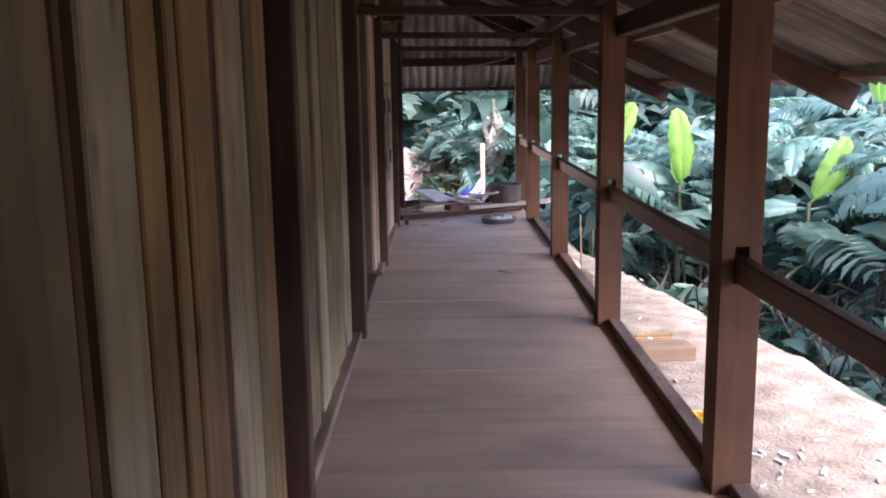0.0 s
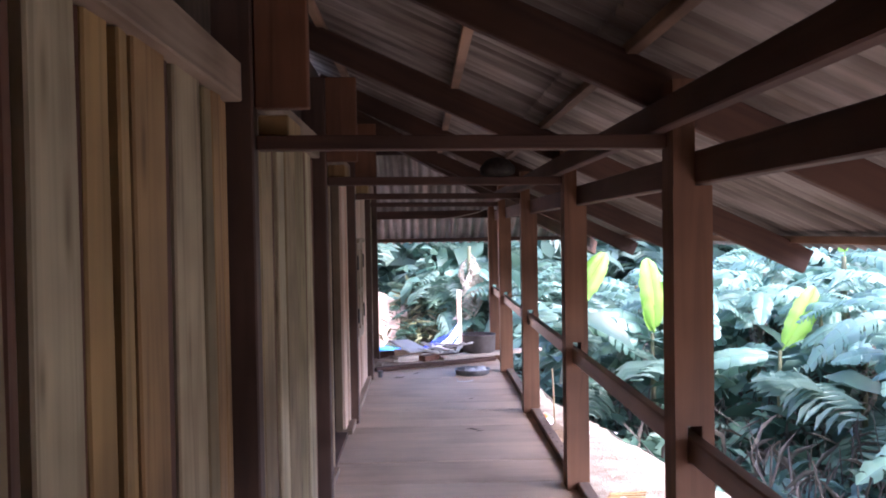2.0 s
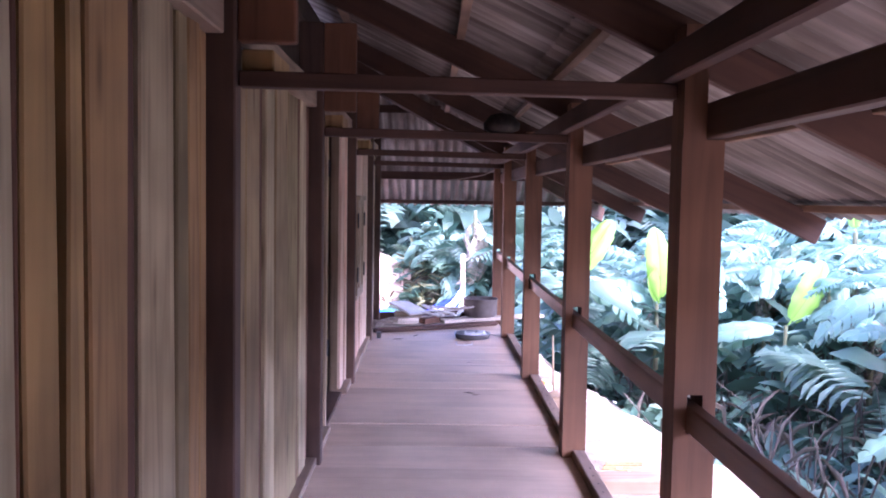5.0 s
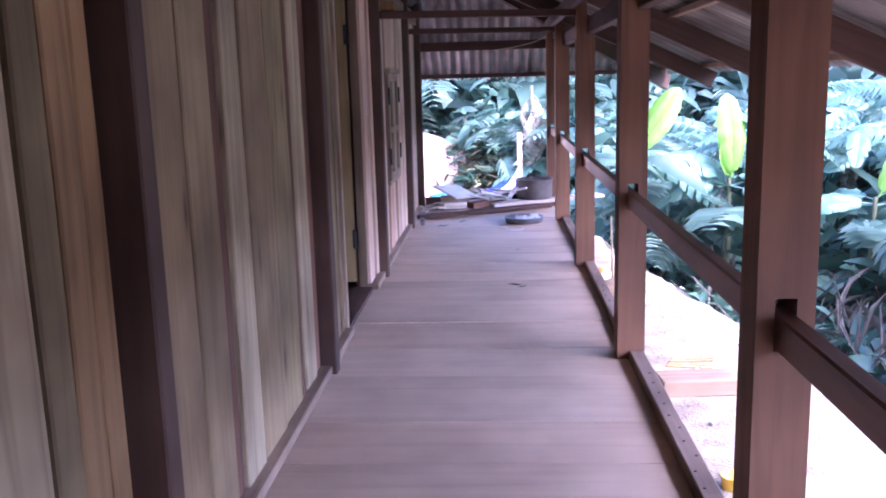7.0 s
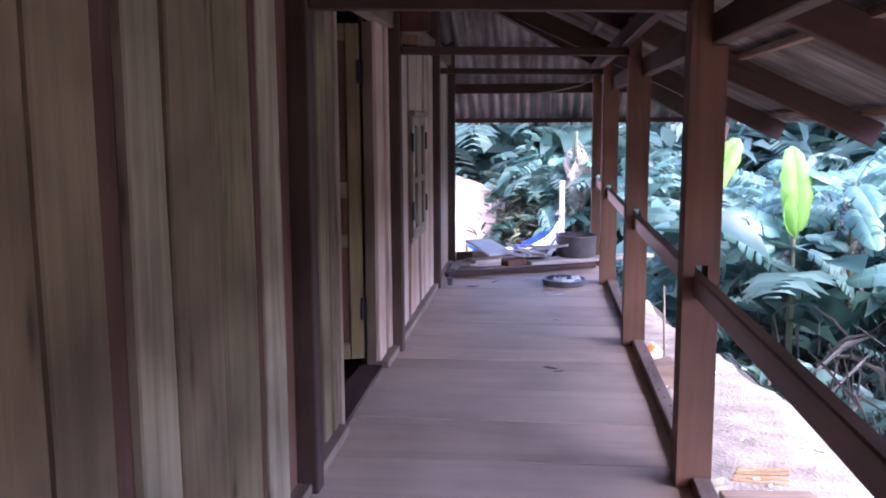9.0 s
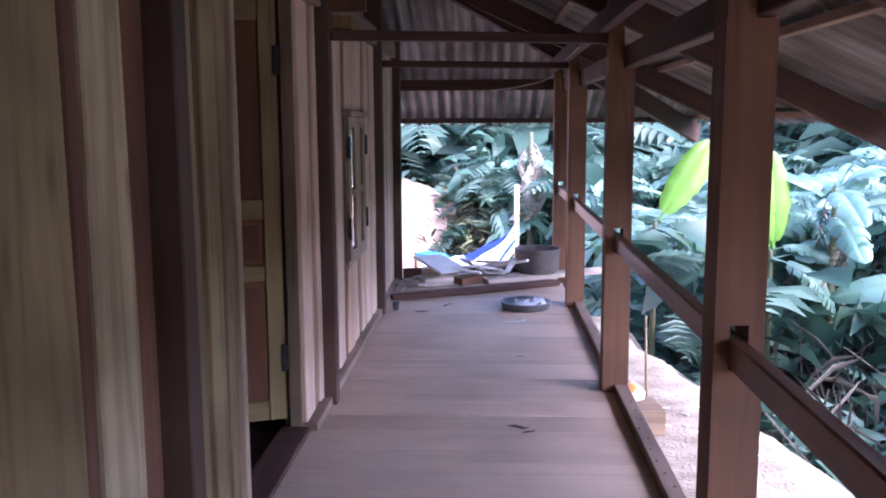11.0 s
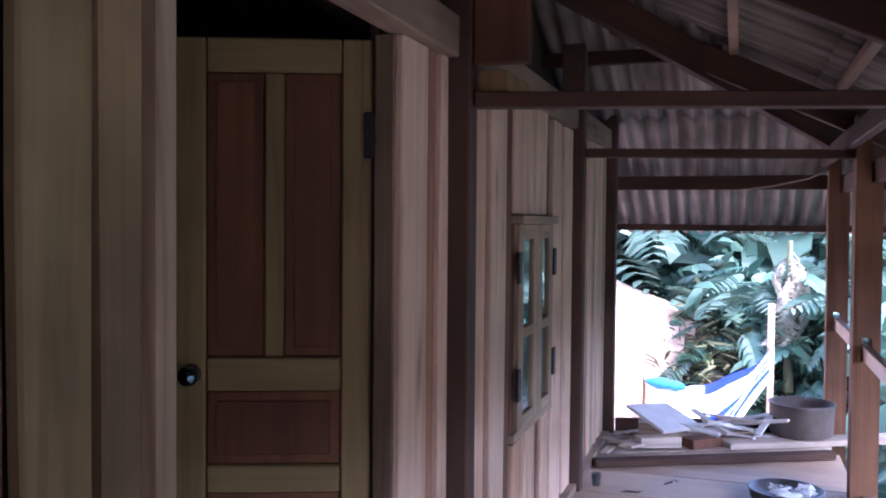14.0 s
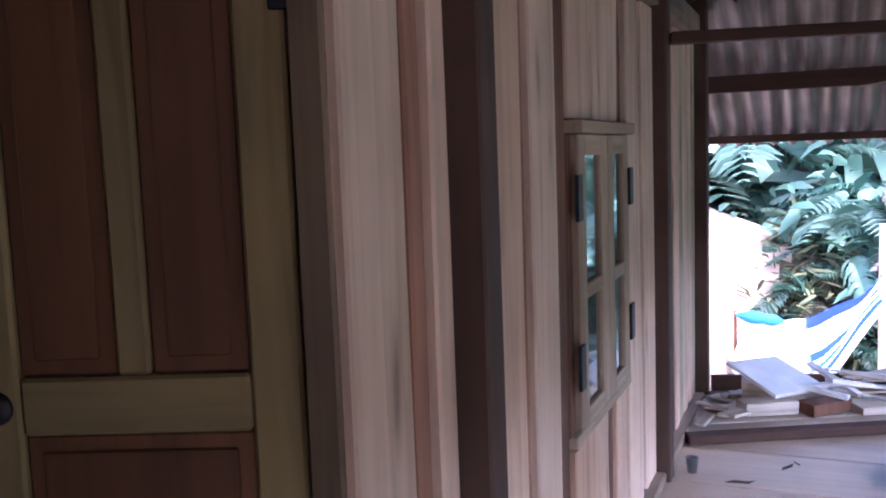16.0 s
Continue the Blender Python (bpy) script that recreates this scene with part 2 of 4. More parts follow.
dry_mat = leafy("dry_leaf", (0.10, 0.088, 0.07), (0.27, 0.235, 0.19), 0.8, 0.2)
# distance haze is put into the colour: paler, bluer leaves
haze_mat = leafy("hazed_far_leaf", (0.085, 0.165, 0.125), (0.25, 0.37, 0.295), 0.5, 0.4)
straw_mat = leafy("straw_leaf", (0.40, 0.35, 0.27), (0.62, 0.56, 0.46), 0.8, 0.3)
stem_mat = mottled("banana_stem", [(0.35, (0.075, 0.06, 0.036)), (0.55, (0.13, 0.145, 0.065)), (0.75, (0.06, 0.045, 0.028))], 5, 0.6, 0.4, 0.01)
# brown stalks, darkened to carry the gully's shade in their colour
shaded_stalk_mat = mottled("shaded_dry_stalk", [(0.35, (0.025, 0.022, 0.017)), (0.65, (0.075, 0.065, 0.048))], 6, 0.8, 0.3, 0.006)


# ---- mesh helpers ----
def part(name, bm, material, parent=None, label="", smooth=False):
    me = bpy.data.meshes.new(name)
    bm.to_mesh(me)
    bm.free()
    me.materials.append(material)
    if smooth:
        for p in me.polygons:
            p.use_smooth = True
    ob = new(name, me)
    if parent is not None:
        ob.parent = parent
        ob.matrix_parent_inverse = parent.matrix_basis.inverted()
    if label:
        tagged(ob, label)
    return ob


def box_bm(sx, sy, sz, bevel=0.004, warp=0.0, rng=random):
    """A sawn piece centred on its origin, edges eased, ends slightly uneven."""
    bm = bmesh.new()
    bmesh.ops.create_cube(bm, size=1.0)
    for v in bm.verts:
        v.co = Vector((v.co.x * sx, v.co.y * sy, v.co.z * sz))
        if warp:
            v.co += Vector((rng.uniform(-warp, warp), rng.uniform(-warp, warp), rng.uniform(-warp, warp)))
    if bevel:
        bmesh.ops.bevel(bm, geom=bm.edges[:], offset=bevel, segments=1, affect="EDGES")
    return bm


def plank_bm(sx, sy, sz, rng, wave=0.005, rings=9):
    """An upright sawn board centred on its origin, with wandering edges and a slightly twisted face."""
    bm = bmesh.new()
    ph = [rng.uniform(0, 6.3) for _ in range(4)]
    loops = []
    for k in range(rings):
        s = k / (rings - 1)
        z = sz * (s - 0.5)
        a, b = wave * math.sin(4.1 * s + ph[0]) + wave * 0.6 * math.sin(11 * s + ph[1]), wave * math.sin(3.3 * s + ph[2]) + wave * 0.6 * math.sin(9 * s + ph[3])
        tw = wave * 0.7 * math.sin(2.2 * s + ph[1])
        e = min(0.006, sy * 0.2)
        loops.append([bm.verts.new((x, y, z)) for x, y in ((-sx / 2, -sy / 2 + a), (sx / 2 - e + tw, -sy / 2 + a), (sx / 2 + tw, -sy / 2 + a + e), (sx / 2 - tw, sy / 2 + b - e), (sx / 2 - e - tw, sy / 2 + b), (-sx / 2, sy / 2 + b))])
    for p, q in zip(loops, loops[1:]):
        for i in range(6):
            bm.faces.new((p[i], p[(i + 1) % 6], q[(i + 1) % 6], q[i]))
    bm.faces.new(loops[0][::-1])
    bm.faces.new(loops[-1])
    return bm


def block(name, lo, hi, material, parent=None, label="", bevel=0.004, warp=0.0):
    """A sawn piece filling the box from lo to hi."""
    c = [(a + b) / 2 for a, b in zip(lo, hi)]
    ob = part(name, box_bm(*[b - a for a, b in zip(lo, hi)], bevel, warp), material, None, label)
    ob.matrix_basis = pose(*c)
    if parent is not None:
        ob.parent = parent
        ob.matrix_parent_inverse = parent.matrix_basis.inverted()
    return ob


def stick(name, p0, p1, w, h, material, parent=None, label="", bevel=0.004, roll=0):
    """A squared piece from p0 to p1: w across, h upright; the mesh runs along its own x."""
    d = Vector(p1) - Vector(p0)
    ob = part(name, box_bm(d.length, w, h, bevel), material, None, label)
    yaw, pitch = math.atan2(d.y, d.x), -math.atan2(d.z, math.hypot(d.x, d.y))
    ob.matrix_basis = Matrix.Translation((Vector(p0) + Vector(p1)) / 2) @ Matrix.Rotation(yaw, 4, "Z") @ Matrix.Rotation(pitch, 4, "Y") @ Matrix.Rotation(radians(roll), 4, "X")
    if parent is not None:
        ob.parent = parent
        ob.matrix_parent_inverse = parent.matrix_basis.inverted()
    return ob


def empty(name, x, y, z, rz=0):
    e = new(name)
    e.matrix_basis = pose(x, y, z, 0, 0, rz)
    return e


# ---- plan ----
WALL_X = -0.26          # face of the wall boards
POST_X = -0.20          # inner face of the wall posts
LEFT_Y = [-1.9, 0.43, 2.74, 5.07, 7.39, 9.71]
RIGHT_Y = [-1.99, 0.42, 2.83, 5.28, 7.67, 10.036]
END_LEFT, END_RIGHT = 11.13, 11.6     # end posts: the veranda's end runs askew
RAIL_X = 1.365          # middle of the outer posts


def end_line(x, y0=10.25):
    """y of the askew floor's end, or of a line beside it, at x."""
    return y0 + 0.513 * (x + 0.2)



SLOPE = 0.47
EAVE = 2.95             # x of the rafter ends


def roof_z(x, y):
    """Height of the rafters' upper edge over a point of the plan."""
    return 1.50 + SLOPE * min(EAVE - x, 12.75 - y)


# ---- ground ----
def smooth01(t):
    t = max(0.0, min(1.0, t))
    return t * t * (3 - 2 * t)


def yard_edge(y):
    """x at which the packed yard breaks off into the gully."""
    e = 2.95 if y < 5.0 else max(1.75, 2.95 - 0.19 * (y - 5.0))
    return e + 0.12 * noise.noise((y * 0.9, 3.0, 1.0)) + 0.05 * noise.noise((y * 3.1, 8.0, 1.0))


def clay_edge(y):
    """x at which the bare clay slope meets the undergrowth."""
    return -0.48 + 0.25 * (y - 17.3)


def ground_z(x, y):
    u = max(x - yard_edge(y), (y - 11.6) if x > 0.4 else -9.0)
    z = -0.43 + 0.012 * noise.noise((x * 3.0, y * 3.0, 5.0))
    if u > 0:
        z += -1.55 * smooth01(u / 1.3) + 0.17 * max(0.0, u - 4.5) + 0.25 * noise.noise((x * 0.4, y * 0.4, 2.0)) * smooth01(u)
    if y > 11.4 and x < 2.2:
        rise = smooth01((y - 13.5) / 6.5)
        clay = -0.43 - 0.55 * smooth01((y - 11.5) / 2.0) + 1.0 * rise + 0.42 * max(0.0, -x) * smooth01((y - 13.0) / 5.0) + 0.06 * noise.noise((x * 0.9, y * 0.9, 9.0))
        clay += -0.25 * smooth01((y - 20.3) / 1.0) + 0.25 * max(0.0, min(y, 27) - 22.0)
        clay -= 1.7 * smooth01((x + 1.1) / 0.5) * smooth01((y - 12.0) / 1.5) * smooth01((19.6 - y) / 1.5)
        k = smooth01((1.4 - x) / 1.2)
        z = z * (1 - k) + clay * k
    if x < -1:
        z += 0.02 * noise.noise((x, y, 1.0))
    return z


def spread(lo, hi, step, tail):
    n = int((hi - lo) / step)
    return [lo - t for t in reversed(tail)] + [lo + (hi - lo) * i / n for i in range(n + 1)] + [hi + t for t in tail]


def build_ground():
    xs, ys = spread(-4, 11, 0.16, (1, 3, 8, 20, 50, 150)), spread(-2, 30, 0.16, (1, 3, 8, 20, 50, 150))
    w = len(xs)
    verts = [(x, y, ground_z(x, y)) for y in ys for x in xs]
    faces = [(j * w + i, j * w + i + 1, (j + 1) * w + i + 1, (j + 1) * w + i) for j in range(len(ys) - 1) for i in range(w - 1)]
    me = bpy.data.meshes.new("ground")
    me.from_pydata(verts, [], faces)
    for m in (soil_mat, litter_mat, slope_mat):
        me.materials.append(m)
    for p in me.polygons:
        c = p.center
        p.use_smooth = True
        wob = 0.25 * noise.noise((c.x * 2, c.y * 2, 4.0))
        if 12.4 < c.y < 20.9 and c.x < clay_edge(c.y) + wob * 0.6:
            p.material_index = 2
        elif c.x > yard_edge(c.y) + 0.12 or c.y > 12.4:
            p.material_index = 1
    return tagged(new("ground", me), "pale packed earth yard falling to dark leaf litter", "ground", kind="structure")


ground = build_ground()

# ---- board wall on the house side ----
wall = tagged(empty("wall_west", WALL_X, 4, 0), "wall of rough upright boards in pale, tan and red wood", "wall", kind="structure")
DEPTH = {"pale": 0.0, "grey": -0.002, "tan": -0.008, "red": -0.011, "fresh": 0.0, "rose": -0.015, "rust": -0.008, "olive": -0.003, "amber": -0.006}
rng = random.Random(11)


def boards(y0, run, z0=0.045, z1=2.12, x=WALL_X):
    """Upright boards side by side from y0: kind and width in centimetres."""
    for item in run.split():
        kind, wd = item.split(":")
        y1 = y0 + float(wd) / 100
        d = DEPTH[kind] + rng.uniform(-0.008, 0.004)
        zt = z1 + rng.uniform(-0.01, 0.01)
        ob = part("board", plank_bm(0.028, y1 - y0 - 0.024, zt - z0, rng, 0.004), WALL[kind])
        ob.matrix_basis = pose(x - 0.014 + d, (y0 + y1) / 2, (z0 + zt) / 2)
        ob.parent = wall
        ob.matrix_parent_inverse = wall.matrix_basis.inverted()
        y0 = y1
    return y0


boards(-1.80, "tan:24 pale:21 red:8 tan:26 pale:22 tan:30 red:9 pale:25 tan:23 red:8 pale:25")
boards(0.53, "tan:25 grey:27 red:7.5 pale:24 red:4.5 tan:16 tan:11 amber:26 red:8 pale:31 olive:13 amber:14 amber:12")
boards(2.84, "grey:13 grey:29 grey:27 red:11 pale:25 grey:36 olive:34 red:8 pale:25 red:15")
boards(5.17, "grey:14 olive:13.5 red:6 olive:16 grey:12.5")
boards(6.955, "fresh:24 rose:9.5 fresh:10")
boards(7.49, "fresh:38 rose:5 fresh:26 red:12")
boards(8.30, "fresh:29 fresh:39 red:13", 1.615, 2.12)
boards(8.30, "fresh:26 fresh:25 red:9 fresh:21", 0.045, 0.60)
boards(9.13, "fresh:27 rose:6 fresh:25")
boards(9.81, "fresh:15 pale:14 fresh:16 red:7 fresh:15 pale:16 fresh:14 red:6 fresh:15 pale:14")
SPANS = [(-1.8, 0.42), (0.53, 2.73), (2.84, 5.06), (5.17, 7.38), (7.49, 9.70), (9.81, 11.10)]
for a, b in SPANS:
    for c, d in ([(a, 5.79), (6.955, b)] if a == 5.17 else [(a, b)]):
        block("bottom_plate", (WALL_X - 0.03, c, 0.0), (POST_X - 0.012, d, 0.045), plate_y, wall, bevel=0.005)
    block("top_plate", (WALL_X - 0.06, a, 2.124), (WALL_X + 0.035, b, 2.26), plate_y, wall, bevel=0.005)
# dark sheet added so that the gaps between boards read as shaded
inner = tagged(empty("wall_gap_shade", -0.34, 4, 0), "dark sheet added behind the board wall as shade in its gaps", "wall", kind="structure")
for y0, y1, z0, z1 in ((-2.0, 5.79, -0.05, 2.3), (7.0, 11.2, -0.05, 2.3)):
    block("lining", (-0.385, y0, z0), (-0.355, y1, z1), shade_z, inner, bevel=0.0)
# room's darkness is in its colour; the shell also shuts out sky light
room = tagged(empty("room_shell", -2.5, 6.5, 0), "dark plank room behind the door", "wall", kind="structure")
block("room_back", (-3.2, -2.1, -0.1), (-3.14, 11.2, 3.0), shade_z, room, bevel=0.0)
block("room_side", (-3.14, 4.6, -0.1), (-0.39, 4.66, 3.0), shade_z, room, bevel=0.0)
block("room_side", (-3.14, 8.54, -0.1), (-0.39, 8.6, 3.0), shade_z, room, bevel=0.0)
block("room_side", (-3.14, 11.14, -0.1), (-0.39, 11.2, 3.0), shade_z, room, bevel=0.0)
block("room_floor", (-3.14, -2.1, -0.1), (-0.39, 11.14, -0.02), shade_z, room, bevel=0.0)
# unseen ceiling, added only to stop sky light falling into the rooms
tagged(block("ceiling", (-3.2, -2.15, 3.0), (-0.57, 11.2, 3.05), shade_z, bevel=0.0), "unseen dark ceiling added over the rooms to keep sky light out", "ceiling", kind="structure")
def gable_wall(y0, y1):
    """Unseen wall added to block light from behind; its top follows the roof slope."""
    bm = bmesh.new()
    ring = [(-0.62, -0.1), (1.5, -0.1), (1.5, roof_z(1.5, -9) + 0.05), (-0.62, roof_z(-0.62, -9) + 0.05)]
    near, far = [[bm.verts.new((x, y, z)) for x, z in ring] for y in (y0, y1)]
    bm.faces.new(near)
    bm.faces.new(far[::-1])
    for i in range(4):
        j = (i + 1) % 4
        bm.faces.new((near[j], near[i], far[i], far[j]))
    return tagged(part("wall_south", bm, WALL["tan"]), "unseen board wall added at the veranda's start to keep light out", "wall", kind="structure")


gable_wall(-2.16, -2.10)
# unseen side wall, added to shade the near stretch of the board wall
tagged(block("wall_east", (1.34, -2.1, -0.1), (1.38, 0.44, 2.0), WALL["tan"]), "unseen board wall added beside the veranda's start for shade", "wall", kind="structure")
# added dark sheet: gives the shade above the wall and blocks leaking light
upper = tagged(block("wall_upper", (-0.62, -2.1, 2.26), (-0.58, 11.2, 3.2), shade_z, bevel=0.0), "dark sheet added above the wall as shade under the roof", "wall", kind="structure")

for i, ly in enumerate(LEFT_Y + [END_LEFT]):
    p = tagged(empty("wall_post", POST_X - 0.05, ly + 0.05, 0), "dark brown square wooden post against the board wall", "post", "wall posts")
    block("shaft", (POST_X - 0.13, ly, -0.03), (POST_X + 0.008, ly + 0.10, 2.62), dark_shaded_post_z, p, bevel=0.006, warp=0.003)
    if i < 5:
        block("rafter_strut", (POST_X + 0.012, ly + 0.02, 2.105), (POST_X + 0.20, ly + 0.08, 2.62), darkred_z, p, bevel=0.005)
        block("corbel", (POST_X + 0.012, ly + 0.08, 2.016), (POST_X + 0.12, ly + 0.40, 2.09), WALL["tan"], p, "sawn corbel block", bevel=0.006)

# ---- door ----
def jambs():
    f = tagged(empty("door_frame", -0.33, 6.45, 0), "pale sawn frame of the house door", "door frame", kind="structure")
    block("near_jamb", (-0.40, 5.79, 0), (WALL_X + 0.014, 5.845, 2.12), pale_z, f)
    block("far_jamb", (-0.352, 6.955, 0), (WALL_X - 0.03, 6.988, 2.12), dim_z, f)
    block("threshold", (-0.40, 5.845, -0.02), (WALL_X + 0.01, 6.955, 0.025), beam_y, f)


jambs()


def panel_door():
    """Framed door, 0.58 wide, hinged at its own origin; it runs along -y."""
    d = empty("panel_door", 0, 0, 0)
    W, H, t = 0.58, 2.05, 0.036
    def piece(n, y0, y1, z0, z1, m, th=t, x=0.0, label=""):
        return block(n, (x - th / 2, -y1, z0), (x + th / 2, -y0, z1), m, d, label, bevel=0.006)
    piece("stile", 0, 0.087, 0, H, shaded_door_z)
    piece("stile", W - 0.095, W, 0, H, shaded_door_z)
    for z0, z1 in ((H - 0.10, H), (1.009, 1.109), (0.705, 0.787), (0.0, 0.10)):
        piece("rail", 0.089, W - 0.097, z0, z1, shaded_rail_y)
    piece("muntin", 0.257, 0.313, 1.111, H - 0.102, shaded_door_z)
    def panel(y0, y1, z0, z1):
        p = piece("panel", y0, y1, z0, z1, shaded_panel_z, 0.012, 0.0, "red-brown door panel")
        piece_f = block("raised_field", (0.0065, -y1 + 0.03, z0 + 0.03), (0.0105, -y0 - 0.03, z1 - 0.03), shaded_panel_z, None, bevel=0.0035)
        piece_f.parent = p
        piece_f.matrix_parent_inverse = p.matrix_basis.inverted()
    panel(0.087, 0.257, 1.109, H - 0.10)
    panel(0.313, W - 0.095, 1.109, H - 0.10)
    panel(0.087, W - 0.095, 0.787, 1.009)
    panel(0.087, W - 0.095, 0.10, 0.705)
    bm = bmesh.new()
    bmesh.ops.create_uvsphere(bm, u_segments=14, v_segments=8, radius=0.03, matrix=Matrix.Translation((0.062, -W + 0.055, 1.06)))
    bmesh.ops.create_cone(bm, segments=14, radius1=0.012, radius2=0.012, depth=0.04, cap_ends=True, matrix=Matrix.Translation((0.036, -W + 0.055, 1.06)) @ Matrix.Rotation(radians(90), 4, "Y"))
    knob = part("knob", bm, chrome_mat, d, "round dark blue glossy door knob", smooth=True)
    bm = bmesh.new()
    bmesh.ops.create_cone(bm, segments=16, radius1=0.03, radius2=0.027, depth=0.008, cap_ends=True, matrix=Matrix.Translation((0.022, -W + 0.055, 1.06)) @ Matrix.Rotation(radians(90), 4, "Y"))
    part("rose", bm, iron_mat, knob, "dark round plate behind the knob", smooth=True)
    for z in (1.70, 0.25):
        block("hinge", (0.019, -0.022, z), (0.03, 0.022, z + 0.135), iron_mat, d, "black iron hinge", bevel=0.003)
    return tagged(d, "pale framed wooden door with red-brown panels, standing open inward", "door")


chrome_mat = mottled("chrome_knob", [(0.3, (0.10, 0.17, 0.21)), (0.7, (0.18, 0.28, 0.33))], 8, 0.14, 0.05, 0.001, 1.0)
door = panel_door()
door.matrix_basis = pose(-0.374, 6.988, 0.06, 0, 0, -68.7)

# ---- window with two glazed leaves ----
glass_mat, gn, gl, gb = nodes_of("window_glass", 0.03)
gb.inputs["Base Color"].default_value = (0.9, 0.95, 0.95, 1)
gb.inputs["Transmission Weight"].default_value, gb.inputs["IOR"].default_value = 1.0, 1.5
def window_leaf(y0, y1, hinge_left):
    w = empty("window_leaf", WALL_X, y0, 0)
    x0, x1 = WALL_X - 0.02, WALL_X + 0.012
    for a, b in ((y0, y0 + 0.09), (y1 - 0.09, y1)):
        block("stile", (x0, a, 0.645), (x1, b, 1.567), pale_z, w)
    for z0, z1 in ((0.645, 0.70), (1.05, 1.10), (1.50, 1.567)):
        block("rail", (x0, y0 + 0.092, z0), (x1, y1 - 0.092, z1), frame_y, w)
    for z0, z1 in ((0.70, 1.05), (1.10, 1.50)):
        g = block("pane", (WALL_X - 0.006, y0 + 0.09, z0), (WALL_X - 0.002, y1 - 0.09, z1), glass_mat, w, "clear glass pane", bevel=0)
        g.visible_shadow = False
    hy = y0 - 0.045 if hinge_left else y1 - 0.02
    for z in (0.785, 1.305):
        block("hinge", (x1, hy, z), (x1 + 0.012, hy + 0.055, z + 0.14), iron_mat, w, "black iron hinge", bevel=0.002)
    return tagged(w, "pale wooden window leaf with two glass panes, closed", "window", "window leaves")


window_leaf(8.36, 8.757, True)
window_leaf(8.762, 9.11, False)
wf = tagged(empty("window_frame", WALL_X, 8.7, 0), "pale wooden window frame in the board wall", "window frame", kind="structure")
block("head_ledge", (WALL_X - 0.03, 8.33, 1.57), (WALL_X + 0.035, 9.13, 1.61), frame_y, wf)
block("jamb", (WALL_X - 0.03, 8.303, 0.606), (WALL_X - 0.01, 8.356, 1.568), darkred_z, wf)
block("jamb", (WALL_X - 0.03, 9.113, 0.606), (WALL_X + 0.004, 9.128, 1.568), pale_z, wf)
block("sill", (WALL_X - 0.03, 8.303, 0.605), (WALL_X + 0.01, 9.128, 0.643), frame_y, wf)

# ---- veranda posts, rails, plates ----
def veranda_post(y0):
    """Squared post with a slot through it for the handrail and an outer notch for the roof plate."""
    bm = bmesh.new()
    for x0, x1, z0, z1 in ((-0.072, 0.072, -0.6, 0.806), (-0.072, -0.027, 0.806, 0.942), (0.027, 0.072, 0.806, 0.942), (-0.072, 0.072, 0.942, 1.815), (-0.07, 0.01, 1.815, 2.2)):
        bmesh.ops.create_cube(bm, size=1.0, matrix=Matrix.Translation(((x0 + x1) / 2, 0, (z0 + z1) / 2)) @ Matrix.Diagonal((x1 - x0, 0.14, z1 - z0, 1)))
    p = part("veranda_post", bm, post_z)
    p.matrix_basis = pose(RAIL_X, y0 + 0.07, 0, rng.uniform(-0.3, 0.3), rng.uniform(-0.3, 0.3), rng.uniform(-1, 1))
    return tagged(p, "brown squared timber veranda post with through mortise", "post", "veranda posts")


for ry in RIGHT_Y + [END_RIGHT]:
    veranda_post(ry)
for a, b in zip(RIGHT_Y, RIGHT_Y[1:] + [END_RIGHT]):
    tagged(block("handrail", (RAIL_X - 0.024, a + 0.09, 0.81), (RAIL_X + 0.024, b + 0.085, 0.902), rail_y, bevel=0.006, warp=0.003), "dark brown timber handrail let into the posts", "rail", "handrails")
NAIL = mottled("nail_hole", [(0.3, (0.02, 0.015, 0.012)), (0.7, (0.05, 0.04, 0.03))], 30, 0.9, 0.1, 0.001)
for a, b in zip(RIGHT_Y, RIGHT_Y[1:]):
    s = tagged(empty("sill_rail", 1.39, (a + b) / 2, 0), "low sill beam with nail holes at the floor's edge", "sill beam", "sill beams")
    block("beam", (1.355, a + 0.145, -0.1), (1.435, b - 0.004, 0.045), sill_y, s, bevel=0.006)
    bm = bmesh.new()
    for k in range(14):
        bmesh.ops.create_cone(bm, segments=8, radius1=0.006, radius2=0.006, depth=0.002, cap_ends=True, matrix=Matrix.Translation((1.395 + rng.uniform(-0.02, 0.02), a + 0.25 + k * 0.14, 0.0461)))
    tagged(part("nail_heads", bm, NAIL, s, "dark nail heads in a row"), kind="stuff")
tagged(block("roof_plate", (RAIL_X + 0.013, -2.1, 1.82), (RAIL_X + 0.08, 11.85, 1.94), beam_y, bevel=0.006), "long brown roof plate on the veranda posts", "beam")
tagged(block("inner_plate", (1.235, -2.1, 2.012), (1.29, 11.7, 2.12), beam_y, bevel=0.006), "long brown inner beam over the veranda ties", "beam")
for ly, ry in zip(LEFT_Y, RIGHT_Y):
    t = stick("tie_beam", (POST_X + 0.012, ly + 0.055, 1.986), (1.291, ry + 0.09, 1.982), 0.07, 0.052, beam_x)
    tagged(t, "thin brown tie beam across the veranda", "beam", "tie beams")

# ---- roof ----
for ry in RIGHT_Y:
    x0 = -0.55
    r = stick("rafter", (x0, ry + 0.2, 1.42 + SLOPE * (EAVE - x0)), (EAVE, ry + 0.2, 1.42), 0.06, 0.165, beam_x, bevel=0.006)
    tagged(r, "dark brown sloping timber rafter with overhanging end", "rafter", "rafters")


